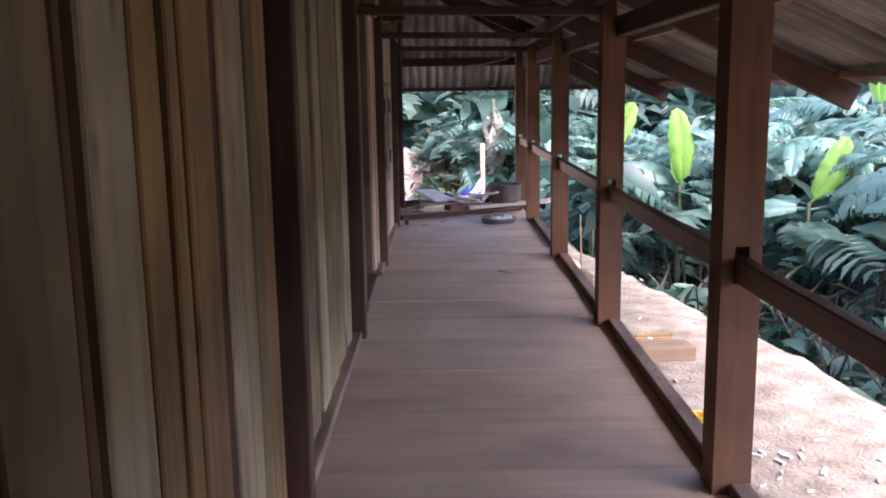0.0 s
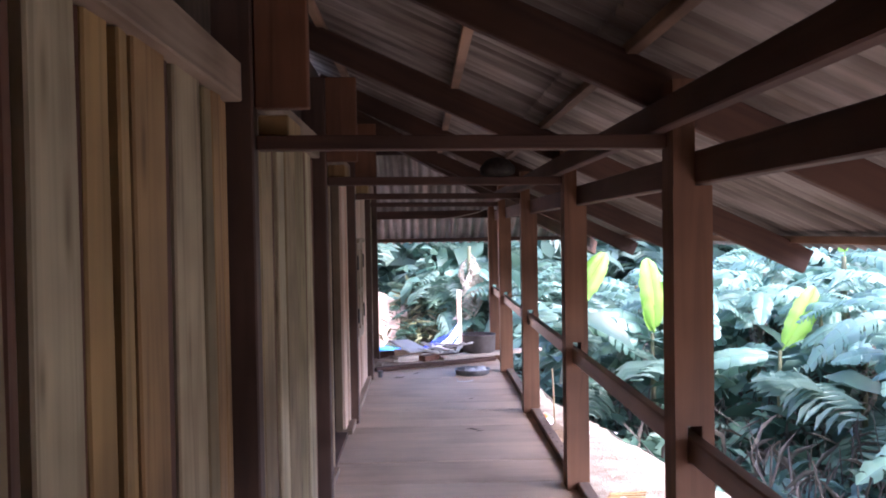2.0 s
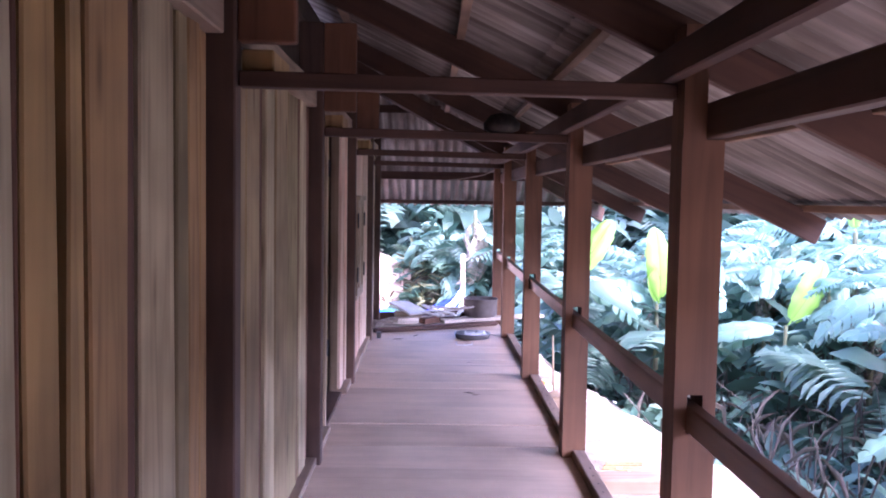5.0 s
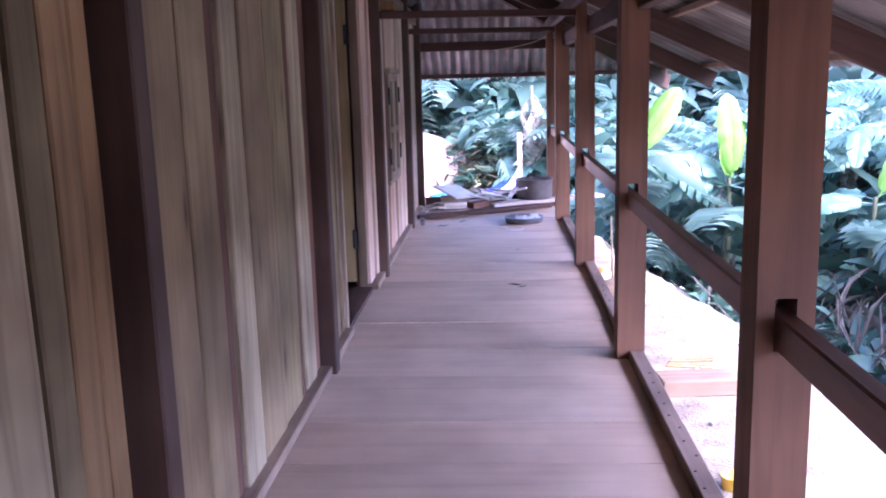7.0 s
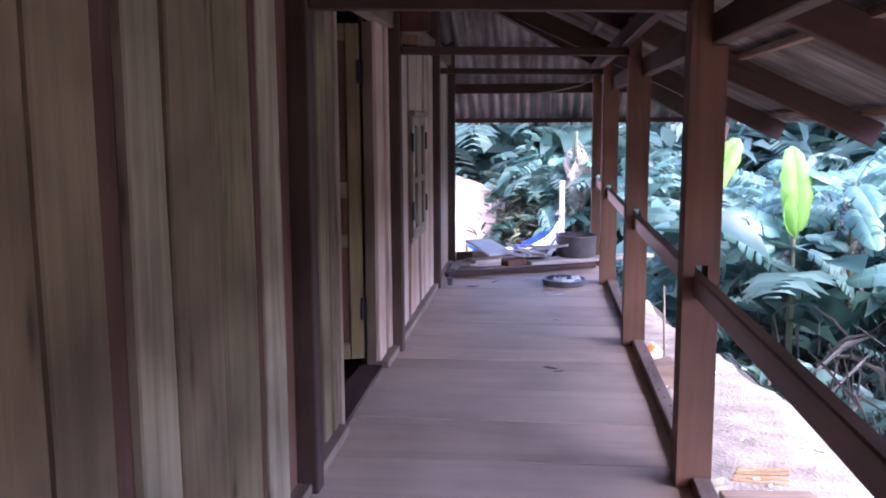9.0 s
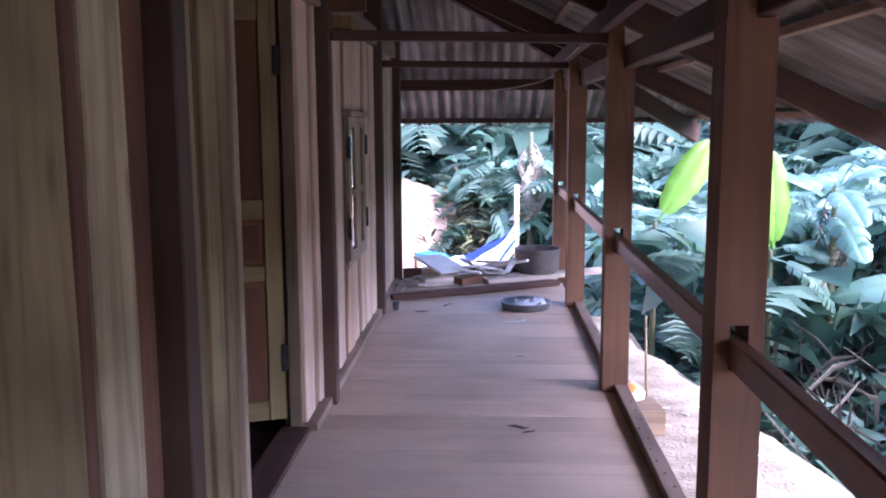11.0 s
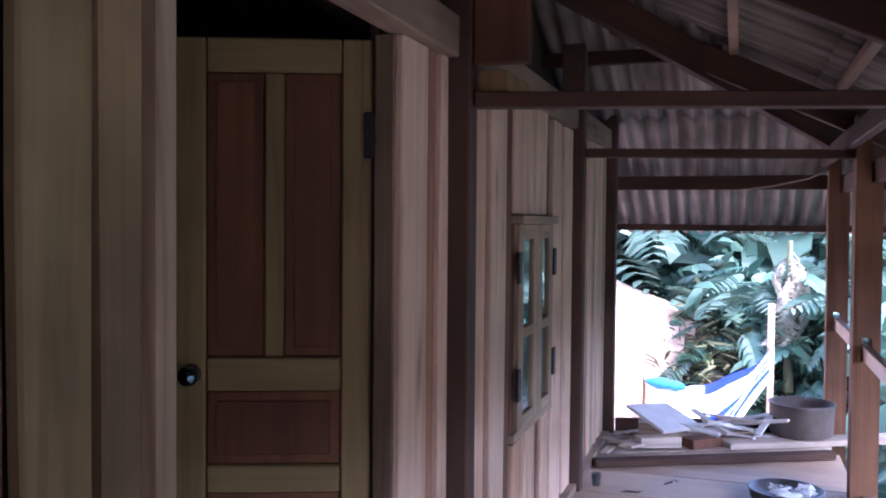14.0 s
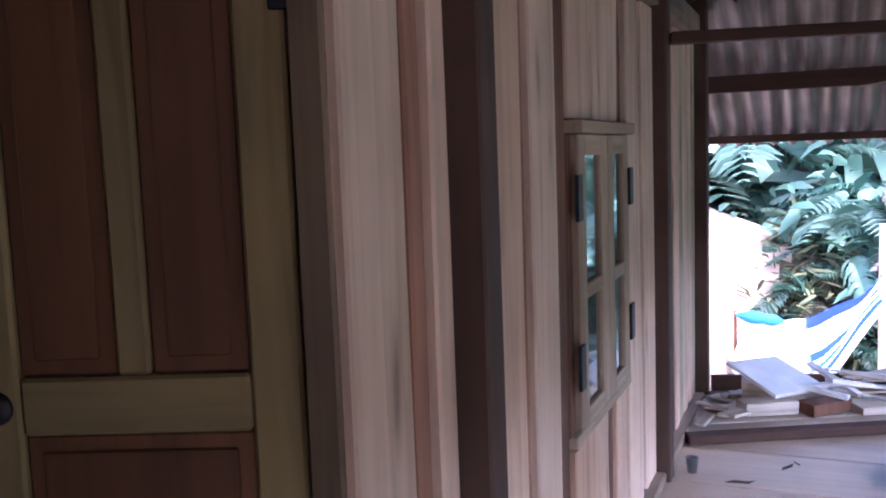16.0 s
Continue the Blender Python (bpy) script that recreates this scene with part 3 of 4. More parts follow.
def roof_sheet(name, across0, across1, down0, down1, to_world, skin, pitch=0.125, amp=0.019):
    """Corrugated sheet: waves lie across, the slope runs down."""
    n = max(2, int((across1 - across0) / pitch * 10))
    verts, faces = [], []
    for s in (0, 1):
        for i in range(n + 1):
            a = across0 + (across1 - across0) * i / n
            w = amp * math.sin(2 * math.pi * a / pitch)
            for d in (down0, down1):
                verts.append(to_world(a, d, w + s * 0.006))
    k = (n + 1) * 2
    for i in range(n):
        q = (2 * i, 2 * i + 2, 2 * i + 3, 2 * i + 1)
        faces.append(q)
        faces.append(tuple(v + k for v in reversed(q)))
        faces.append((2 * i + 1, 2 * i + 3, 2 * i + 3 + k, 2 * i + 1 + k))
    me = bpy.data.meshes.new(name)
    me.from_pydata(verts, [], faces)
    me.materials.append(skin)
    for p in me.polygons:
        p.use_smooth = True
    ob = new(name, me)
    ob.parent = roof
    ob.matrix_parent_inverse = roof.matrix_basis.inverted()
    return ob


roof = tagged(empty("roof", 0, 5, 2.6), "grey corrugated cement sheet roof", "roof", kind="structure")


def on_right(lift):
    """Lies on the side slope, cut off along the hip."""
    def f(a, d, w):
        return (max(d, min(3.2, EAVE - 12.75 + a)), a, 1.50 + SLOPE * (EAVE - max(d, min(3.2, EAVE - 12.75 + a))) + 0.082 + lift + w)
    return f


def on_end(lift):
    def f(a, d, w):
        dd = max(d, min(12.95, 12.75 - EAVE + a))
        return (a, dd, 1.50 + SLOPE * (12.75 - dd) + 0.082 + lift + w)
    return f


for i in range(15):
    a = -2.3 + i * 0.99
    for d0, d1, lift in ((-0.9, 1.25, 0.010), (1.1, 3.08, 0.0)):
        if EAVE - 12.75 + a < d1:
            roof_sheet("sheet", a, a + 1.04, d0, d1, on_right(lift), sheet_mat)
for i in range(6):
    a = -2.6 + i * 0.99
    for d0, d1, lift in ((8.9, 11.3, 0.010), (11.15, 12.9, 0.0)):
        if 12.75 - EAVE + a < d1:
            roof_sheet("sheet", a, a + 1.04, d0, d1, on_end(lift), lit_end_sheet_mat)
for px in (-0.25, 0.62, 1.2, 2.05, 2.85):
    z = roof_z(px, -99) + 0.026
    tagged(stick("purlin", (px, -2.2, z), (px, 12.75 - (EAVE - px), z), 0.055, 0.045, batten_x), "brown roof batten under the sheets", "batten", "roof battens")
for py, h in ((10.35, 0.09), (11.9, 0.11), (12.72, 0.055)):
    z = 1.51 + SLOPE * (12.75 - py) + 0.05 - h / 2
    tagged(stick("purlin", (-2.4, py, z), (EAVE - (12.75 - py), py, z), 0.05, h, beam_x), "brown roof batten under the end sheets", "batten", "roof battens")
# unseen strip above the sheets, added to stop light through the hip's gaps
stick("hip_cap", (-0.75, 9.05, 1.63 + SLOPE * 3.7), (EAVE + 0.15, 12.9, 1.56), 0.34, 0.025, sheet_mat, roof, "unseen grey strip added over the roof's hip to block light")
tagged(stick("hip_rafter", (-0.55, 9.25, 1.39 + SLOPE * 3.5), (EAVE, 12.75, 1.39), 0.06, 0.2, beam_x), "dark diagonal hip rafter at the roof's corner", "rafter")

# ---- floor's end, platform and clutter ----
tagged(stick("end_sill", (-0.20, end_line(-0.20, 10.26), 0.026), (1.30, end_line(1.30, 10.26), 0.026), 0.085, 0.05, beam_x, bevel=0.008), "worn brown sill beam across the floor's askew end", "sill beam")
plat = tagged(empty("end_platform", 0.6, 10.6, 0), "rough plank platform beyond the floor's end", "platform", kind="structure")
for k in range(5):
    y0 = 10.41 + 0.185 * k
    stick("plank", (-0.235, end_line(-0.235, y0), rng.uniform(0.006, 0.012)), (1.28 - 0.22 * max(0, k - 2), end_line(1.28 - 0.22 * max(0, k - 2), y0), rng.uniform(0.006, 0.012)), 0.155, 0.03, scrap_x, plat)
tagged(stick("back_board", (-0.19, END_LEFT + 0.12, 0.058), (1.29, END_RIGHT + 0.09, 0.058), 0.035, 0.12, beam_x, bevel=0.004), "brown board on edge closing the platform", "board")
tagged(stick("shelf_plank", (0.60, end_line(0.60, 10.58), 0.048), (1.95, end_line(1.95, 10.58), 0.048), 0.18, 0.04, scrap_x, bevel=0.005), "pale plank laid across the platform's edge", "plank")


def scrap(x, y, z, lx, ly, lz, rz, rx=0, ry=0, mat=None, label="pale sawn board offcut on the platform"):
    ob = part("board_offcut", box_bm(lx, ly, lz, 0.003, 0.004, rng), mat or scrap_x)
    ob.matrix_basis = pose(x, y + 0.513 * (x + 0.2) + 0.1, z + 0.02, rx, ry, rz + 14)
    return tagged(ob, label, "offcut", "wood offcuts")


scrap(0.20, 10.60, 0.20, 0.44, 0.36, 0.02, 42, 20, 4, white_mat, "whitish flat board square lying on offcuts")
scrap(0.02, 10.42, 0.055, 0.28, 0.10, 0.02, 55, 0, 6)
scrap(0.18, 10.70, 0.10, 0.34, 0.16, 0.10, -10)
scrap(0.16, 10.50, 0.06, 0.30, 0.14, 0.07, 15)
scrap(0.22, 10.80, 0.04, 0.60, 0.09, 0.04, 8)
scrap(0.45, 10.50, 0.045, 0.26, 0.13, 0.06, 30, 0, 0, mat=WALL["red"], label="short red-brown block end on the platform")
for k in range(9):
    scrap(rng.uniform(0.35, 0.85), rng.uniform(10.4, 10.95), 0.04 + 0.03 * (k % 6), rng.uniform(0.3, 0.7), rng.uniform(0.03, 0.08), 0.016, rng.uniform(-70, 40), rng.uniform(-9, 9), rng.uniform(-5, 5), white_mat if k % 2 == 0 else None)
for sx, sy, lx, rz, ry in ((0.62, 10.52, 0.5, 38, 14), (0.78, 10.6, 0.55, -42, -12), (0.70, 10.72, 0.6, 20, 10), (0.50, 10.66, 0.42, -64, 12), (0.86, 10.48, 0.38, 62, -9), (0.40, 10.46, 0.36, -30, 8)):
    scrap(sx, sy, 0.15, lx, 0.05, 0.02, rz, 0, ry, white_mat, "thin whitish sawn slat lying askew on offcuts")
for k in range(8):
    scrap(rng.uniform(-0.15, 0.3), rng.uniform(10.25, 11.0), 0.025 + 0.01 * (k % 3), rng.uniform(0.15, 0.35), rng.uniform(0.04, 0.09), 0.015, rng.uniform(-80, 80))


def lathe(profile, seg=28):
    bm = bmesh.new()
    rings = []
    for r, z in profile:
        rings.append([bm.verts.new((r * math.cos(2 * math.pi * i / seg), r * math.sin(2 * math.pi * i / seg), z)) for i in range(seg)])
    for p, q in zip(rings, rings[1:]):
        for i in range(seg):
            bm.faces.new((p[i], p[(i + 1) % seg], q[(i + 1) % seg], q[i]))
    bm.faces.new(rings[0][::-1])
    bm.faces.new(rings[-1])
    return bm


pot = part("cooking_pot", lathe([(0.19, 0.0), (0.215, 0.02), (0.222, 0.222), (0.228, 0.227), (0.228, 0.237), (0.212, 0.237), (0.207, 0.03), (0.02, 0.022)]), pot_mat, smooth=True)
pot.matrix_basis = pose(1.12, 11.39, 0.066)
tagged(pot, "sooty grey-brown metal drum pot on the plank", "pot")

pan = empty("round_tray", 0.95, 9.97, 0)
part("tray", lathe([(0.18, 0.0), (0.195, 0.008), (0.205, 0.055), (0.21, 0.058), (0.21, 0.062), (0.198, 0.062), (0.188, 0.02), (0.02, 0.016)]), tin_mat, pan, "dented grey tin tray", smooth=True).matrix_parent_inverse = Matrix()
tagged(pan, "shallow dark tin basin on the floor boards", "basin")
for k in range(9):
    rag = part("crumpled_bag", lathe([(0.02, 0), (0.055, 0.006), (0.04, 0.02), (0.008, 0.026)], 11), bag_mat if k % 3 else tin_mat, smooth=False)
    for v in rag.data.vertices:
        v.co += Vector((noise.noise(v.co * 28 + Vector((k * 3, 0, 0))), noise.noise(v.co * 28 + Vector((0, k * 3, 5))), 0.45 * abs(noise.noise(v.co * 40 + Vector((k, 2, 2)))))) * 0.06
    rag.matrix_basis = pose(0.95 + 0.11 * math.cos(k * 2.4) * (k % 3) / 2, 9.97 + 0.11 * math.sin(k * 2.4) * (k % 3) / 2, 0.03 + 0.006 * (k % 3), 8 * math.sin(k), 8 * math.cos(k), 50 * k)
    tagged(rag, "crumpled clear plastic scrap in the tin basin" if k % 3 else "bent grey tin scrap in the basin", "plastic bag" if k % 3 else "tin scrap", "plastic scraps" if k % 3 else "")
wire = bpy.data.curves.new("wire_loop", "CURVE")
wire.dimensions, wire.bevel_depth, wire.bevel_resolution = "3D", 0.004, 2
sp = wire.splines.new("POLY")
sp.points.add(5)
for p, c in zip(sp.points, ((0.76, 9.66), (0.75, 9.55), (0.76, 9.44), (0.85, 9.43), (0.93, 9.49), (0.93, 9.63))):
    p.co = (*c, 0.005, 1)
wire.materials.append(bag_mat)
tagged(new("wire_loop", wire), "bent pale wire lying on the floor", "wire")


def dead_leaf(x, y, s, rz):
    bm = bmesh.new()
    vs = [bm.verts.new((s * a, s * b, s * c)) for a, b, c in ((-1, 0, 0.02), (-0.4, 0.25, 0.12), (0.5, 0.2, 0.1), (1, 0, 0.25), (0.5, -0.22, 0.06), (-0.4, -0.25, 0.1), (0, 0, 0.0))]
    for i in range(6):
        bm.faces.new((vs[i], vs[(i + 1) % 6], vs[6]))
    ob = part("dead_leaf", bm, leafbrown_mat)
    ob.matrix_basis = pose(x, y, 0.004, 0, 0, rz)
    tagged(ob, "curled dark dry leaf on the floor boards", "leaf", "dead leaves")


for x, y, s, rz in ((0.10, 9.77, 0.07, 10), (0.29, 10.03, 0.05, 60), (0.33, 10.1, 0.03, 120), (0.79, 7.03, 0.07, -30), (0.84, 6.97, 0.04, 20), (0.85, 8.41, 0.03, 10)):
    dead_leaf(x, y, s, rz)

cord = bpy.data.curves.new("cord", "CURVE")
cord.dimensions, cord.bevel_depth = "3D", 0.006
sp = cord.splines.new("POLY")
sp.points.add(3)
for p, c in zip(sp.points, ((0.62, 11.88, 1.84), (0.9, 11.76, 1.87), (1.15, 11.66, 1.92), (1.33, 11.6, 2.0))):
    p.co = (*c, 1)
cord.materials.append(scrap_x)
tagged(new("cord", cord), "thin pale cord tied under the end roof", "cord")
lump = part("black_bag", lathe([(0.06, 0), (0.11, 0.02), (0.115, 0.06), (0.07, 0.11), (0.02, 0.125)], 12), NAIL, smooth=True)
lump.matrix_basis = pose(0.88, 5.335, 2.01, 0, 0, 20)
tagged(lump, "small crumpled black bag resting on a tie beam", "bag")
cup = part("plastic_cup", lathe([(0.022, 0), (0.03, 0.07), (0.032, 0.072), (0.027, 0.07), (0.018, 0.006)], 14), tin_mat, smooth=True)
cup.matrix_basis = pose(-0.12, 9.86, 0.001)
tagged(cup, "small grey cup on the floor beside a wall post", "cup")

# ---- floor boards ----
deck = tagged(empty("floor", 0.5, 4, 0), "worn brown plank veranda floor", "floor", kind="structure")
rng = random.Random(5)
JOINTS = [-2.1, -1.7, -1.3, -0.95, -0.5, -0.1, 0.35, 0.8, 1.2, 1.65, 2.1, 2.55, 3.09, 3.5, 3.96, 4.40, 5.02, 5.5, 6.05, 6.58, 7.0, 7.24, 7.49, 7.90, 8.24, 8.36, 8.62, 9.0, 9.38, 9.74, 10.23, 10.6, 11.16]
for lo, hi in zip(JOINTS, JOINTS[1:]):
    dz, gap = rng.uniform(-0.006, 0.0), rng.choice((0.0018, 0.0026, 0.004))
    block("plank", (-0.325, lo + gap, -0.035), (1.352, hi - gap, dz), floor_x, deck, bevel=0.0015, warp=0.001)
for bx in (-0.2, 0.55, 1.25):
    tagged(block("floor_joist", (bx, -2.1, -0.17), (bx + 0.07, 11.2, -0.063), beam_y), "brown joist under the veranda floor", "joist", "floor joists")

# ---- plants ----
def leaf_mesh(name, length, width, arch, tear, seed, material, segs=16, stalk=0.16):
    """A banana leaf: stalk, midrib and two lamina halves, torn here and there; it grows along +x and arches down."""
    r = random.Random(seed)
    def spine(s):
        d = s * length
        return Vector((d * (1 - 0.18 * arch * s), 0.12 * length * math.sin(seed) * s * s, d * 0.35 * (1 - s) * arch - arch * 0.55 * length * s * s))
    def half(s):
        u = max(0.0, (s - stalk) / (1 - stalk))
        return width * 0.5 * (math.sin(math.pi * min(1.0, u * 0.95 + 0.05)) ** 0.5) + 0.004
    verts, faces = [], []
    cols = (0.0, 0.3, 0.66, 1.0)
    for side in (1, -1):
        ph = r.uniform(0, 6)
        i = 0
        while i < segs:
            run = segs if tear == 0 else min(segs - i, max(1, int(r.uniform(0.6, 1.6) / tear)))
            sag, gap = tear * r.uniform(0.0, 0.6), tear * r.uniform(0.15, 0.6) / segs
            base = len(verts)
            for k in range(run + 1):
                s = stalk + (1 - stalk) * (i + k) / segs
                a, w = spine(s), half(s)
                for c in cols:
                    pull = gap * length * c * (1 if k == 0 and i > 0 else -1 if k == run and i + run < segs else 0)
                    lift = 0.30 * w * math.sin(2.4 * c) - (0.22 + sag) * w * c * c * 1.4 + 0.05 * w * c * math.sin(26 * s + ph)
                    verts.append(tuple(a + Vector((0.05 * length * c * w / max(width, 1e-3) + pull, side * w * c * (0.96 - 0.3 * sag) * (1 + 0.06 * c * math.sin(41 * s + ph)), lift))))
            n = len(cols)
            for k in range(run):
                for c in range(n - 1):
                    q = base + k * n + c
                    f = (q, q + n, q + n + 1, q + 1)
                    faces.append(f if side < 0 else f[::-1])
            i += run
    t = 0.012 * (0.5 + length / 2)
    for k in range(8):
        s0, s1 = k / 8, (k + 1) / 8
        a, b = spine(s0), spine(s1)
        k0, k1 = t * (1.15 - s0), t * (1.15 - s1)
        for p, q in (((1, 0.2), (-1, 0.2)), ((-1, 0.2), (0, -1.2)), ((0, -1.2), (1, 0.2))):
            n = len(verts)
            verts.extend(tuple(v) for v in (a + Vector((0, p[0] * k0, p[1] * k0)), b + Vector((0, p[0] * k1, p[1] * k1)), b + Vector((0, q[0] * k1, q[1] * k1)), a + Vector((0, q[0] * k0, q[1] * k0))))
            faces.append((n, n + 1, n + 2, n + 3))
    me = bpy.data.meshes.new(name)
    me.from_pydata(verts, [], faces)
    me.materials.append(material)
    for p in me.polygons:
        p.use_smooth = True
    return me


FERN = [leaf_mesh("frond", 1.9, 0.62, 0.9, 1.15, 41, leaf_mat, 24), leaf_mesh("frond", 1.5, 0.5, 0.6, 1.1, 42, leaf_mat, 22)]
LEAVES = [leaf_mesh("leaf", rngl, wd, ar, te, i + 1, leaf_mat, 22) for i, (rngl, wd, ar, te) in enumerate(((1.9, 0.58, 0.6, 0.35), (2.2, 0.6, 0.85, 0.5), (1.7, 0.54, 0.45, 0.3), (2.1, 0.58, 1.0, 0.65), (1.5, 0.5, 0.7, 0.4)))]
YOUNG = [leaf_mesh("young_leaf", 1.25, 0.5, 0.12, 0.0, 21, bright_leaf_mat, stalk=0.08), leaf_mesh("young_leaf", 1.6, 0.56, 0.2, 0.05, 22, bright_leaf_mat, stalk=0.1)]
DRY = [leaf_mesh("dry_leaf", 1.5, 0.34, 1.3, 1.0, 31, dry_mat), leaf_mesh("dry_leaf", 1.2, 0.25, 1.5, 1.0, 33, dry_mat)]


STRAW = [leaf_mesh("dry_leaf", 1.5, 0.36, 1.3, 1.0, 31, straw_mat, 20), leaf_mesh("dry_leaf", 1.2, 0.28, 1.5, 1.0, 33, straw_mat, 18)]


def stem_mesh(h, r0, seed):
    r = random.Random(seed)
    bm = bmesh.new()
    rings = []
    for k in range(7):
        s = k / 6
        rad = r0 * (1.1 - 0.55 * s)
        off = Vector((0.05 * math.sin(seed + s * 2), 0.05 * math.cos(seed * 2 + s * 2), 0)) * s
        rings.append([bm.verts.new(off + Vector((rad * math.cos(a) * (1 + 0.08 * r.uniform(-1, 1)), rad * math.sin(a) * (1 + 0.08 * r.uniform(-1, 1)), h * s))) for a in [2 * math.pi * i / 10 for i in range(10)]])
    for p, q in zip(rings, rings[1:]):
        for i in range(10):
            bm.faces.new((p[i], p[(i + 1) % 10], q[(i + 1) % 10], q[i]))
    bm.faces.new(rings[-1])
    me = bpy.data.meshes.new("stem")
    bm.to_mesh(me)
    bm.free()
    me.materials.append(stem_mat)
    for p in me.polygons:
        p.use_smooth = True
    return me


STEMS = [stem_mesh(1.0, 0.10, 1), stem_mesh(1.0, 0.085, 4)]


def child(name, me, parent, m):
    ob = new(name, me)
    ob.parent = parent
    ob.matrix_basis = m
    return ob


def banana(x, y, h, seed, leaves=8, scale=1.0, young=(), dry=2, z=None, kinds=None, fixed=(), dries=None):
    """A banana plant: one stem, a crown of arching leaves, hanging dry ones; young: (turn, lean, size) of bright upright leaves."""
    r = random.Random(seed)
    e = empty("banana_plant", x, y, (ground_z(x, y) - 0.08) if z is None else z, 0)
    child("stem", r.choice(STEMS), e, Matrix.Diagonal((scale * 0.8, scale * 0.8, h, 1)))
    top = Vector((0.04, 0.02, h))
    for k in range(leaves):
        az = 137.5 * k + r.uniform(-25, 25)
        up = r.uniform(-4, 38)
        s = scale * r.uniform(0.75, 1.05)
        child("leaf", r.choice(kinds or LEAVES), e, Matrix.Translation(top - Vector((0, 0, 0.05 * k))) @ Matrix.Rotation(radians(az), 4, "Z") @ Matrix.Rotation(radians(-up), 4, "Y") @ Matrix.Rotation(radians(24 * math.cos(radians(az)) + r.uniform(-20, 20)), 4, "X") @ Matrix.Scale(s, 4))
    for az, up, roll, s, kind in fixed:
        child("leaf", LEAVES[kind], e, Matrix.Translation(top - Vector((0, 0, 0.1))) @ Matrix.Rotation(radians(az), 4, "Z") @ Matrix.Rotation(radians(-up), 4, "Y") @ Matrix.Rotation(radians(roll), 4, "X") @ Matrix.Scale(s, 4))
    for k in range(seed % 3):
        child("frond", FERN[k % 2], e, Matrix.Translation(top) @ Matrix.Rotation(radians(r.uniform(0, 360)), 4, "Z") @ Matrix.Rotation(radians(-r.uniform(10, 55)), 4, "Y") @ Matrix.Scale(scale * r.uniform(0.8, 1.1), 4))
    for az, up, s in young:
        child("young_leaf", YOUNG[seed % 2], e, Matrix.Translation(top) @ Matrix.Rotation(radians(az), 4, "Z") @ Matrix.Rotation(radians(-up), 4, "Y") @ Matrix.Rotation(radians(90), 4, "X") @ Matrix.Scale(s, 4))
    for k in range(dry):
        child("dry_leaf", r.choice(dries or DRY), e, Matrix.Translation((0, 0, h * r.uniform(0.75, 0.98))) @ Matrix.Rotation(radians(r.uniform(0, 360)), 4, "Z") @ Matrix.Rotation(radians(r.uniform(45, 70)), 4, "Y") @ Matrix.Scale(scale * r.uniform(0.6, 1.0), 4))
    tint = "bright yellow-green young leaves" if young else "broad torn blue-green leaves"
    return tagged(e, "banana plant with " + tint + " in the gully", "banana plant", "banana plants")


banana(2.46, 12.5, 2.4, 3, 1, 0.5, young=((0, 56, 0.68),), z=-1.95, fixed=((0, 2, 35, 0.85, 0), (180, 12, -40, 0.55, 2), (-12, -16, 35, 0.8, 1), (20, -30, 30, 0.65, 4)))
banana(3.72, 12.5, 2.1, 6, 1, 0.6, young=((20, 87, 0.9), (200, 70, 0.45)), z=-1.97, fixed=((175, 2, -38, 0.78, 0), (8, 8, 36, 0.78, 2), (160, -24, -32, 0.65, 4), (-18, -20, 34, 0.65, 4), (95, 30, 0, 0.7, 1)))
banana(5.2, 11.5, 2.1, 12, 2, 0.66, young=((0, 54, 0.80),), z=-2.12, fixed=((5, 4, 36, 0.85, 0), (175, 6, -36, 0.72, 2), (25, -14, 34, 0.75, 1), (150, -8, -34, 0.7, 0)))
banana(6.6, 12.6, 2.9, 18, 7, 0.8, young=((120, 80, 0.7),), z=-1.7)
r = random.Random(77)
spots = [(5.2, 8.8), (4.2, 13.4), (6.6, 6.2), (5.9, 12.2), (7.4, 8.2), (5.4, 6.4), (6.2, 8.4), (6.4, 13.4), (3.7, 14.2), (4.6, 13.8), (6.0, 10.9), (7.2, 9.4), (7.0, 7.2), (6.4, 5.2), (7.8, 11.0), (5.8, 14.6), (7.6, 13.4), (8.6, 8.2), (8.8, 12.4), (4.0, 15.8), (6.9, 15.8), (5.6, 7.6), (5.6, 8.9), (6.6, 9.9), (5.4, 13.0), (6.0, 7.0), (7.0, 11.8), (4.2, 12.6), (8.0, 9.6), (7.6, 6.4)]
for i, (x, y) in enumerate(spots):
    banana(x + r.uniform(-0.3, 0.3), y + r.uniform(-0.3, 0.3), r.uniform(2.2, 2.9), 102 + 3 * i if y < 10 else 100 + i, r.choice((8, 9, 10)), r.uniform(0.58, 0.82), dry=6)
for i in range(26):
    a = radians(r.uniform(-5, 68))
    d = r.uniform(14, 20)
    x, y = 0.8 + d * math.sin(a), 1 + d * math.cos(a)
    if x < 2.6 and y < 20 or x < 0.6:
        continue
    banana(x, y, r.uniform(1.3, 2.3), 200 + i, r.choice((6, 7, 8)), r.uniform(0.9, 1.3), dry=2)
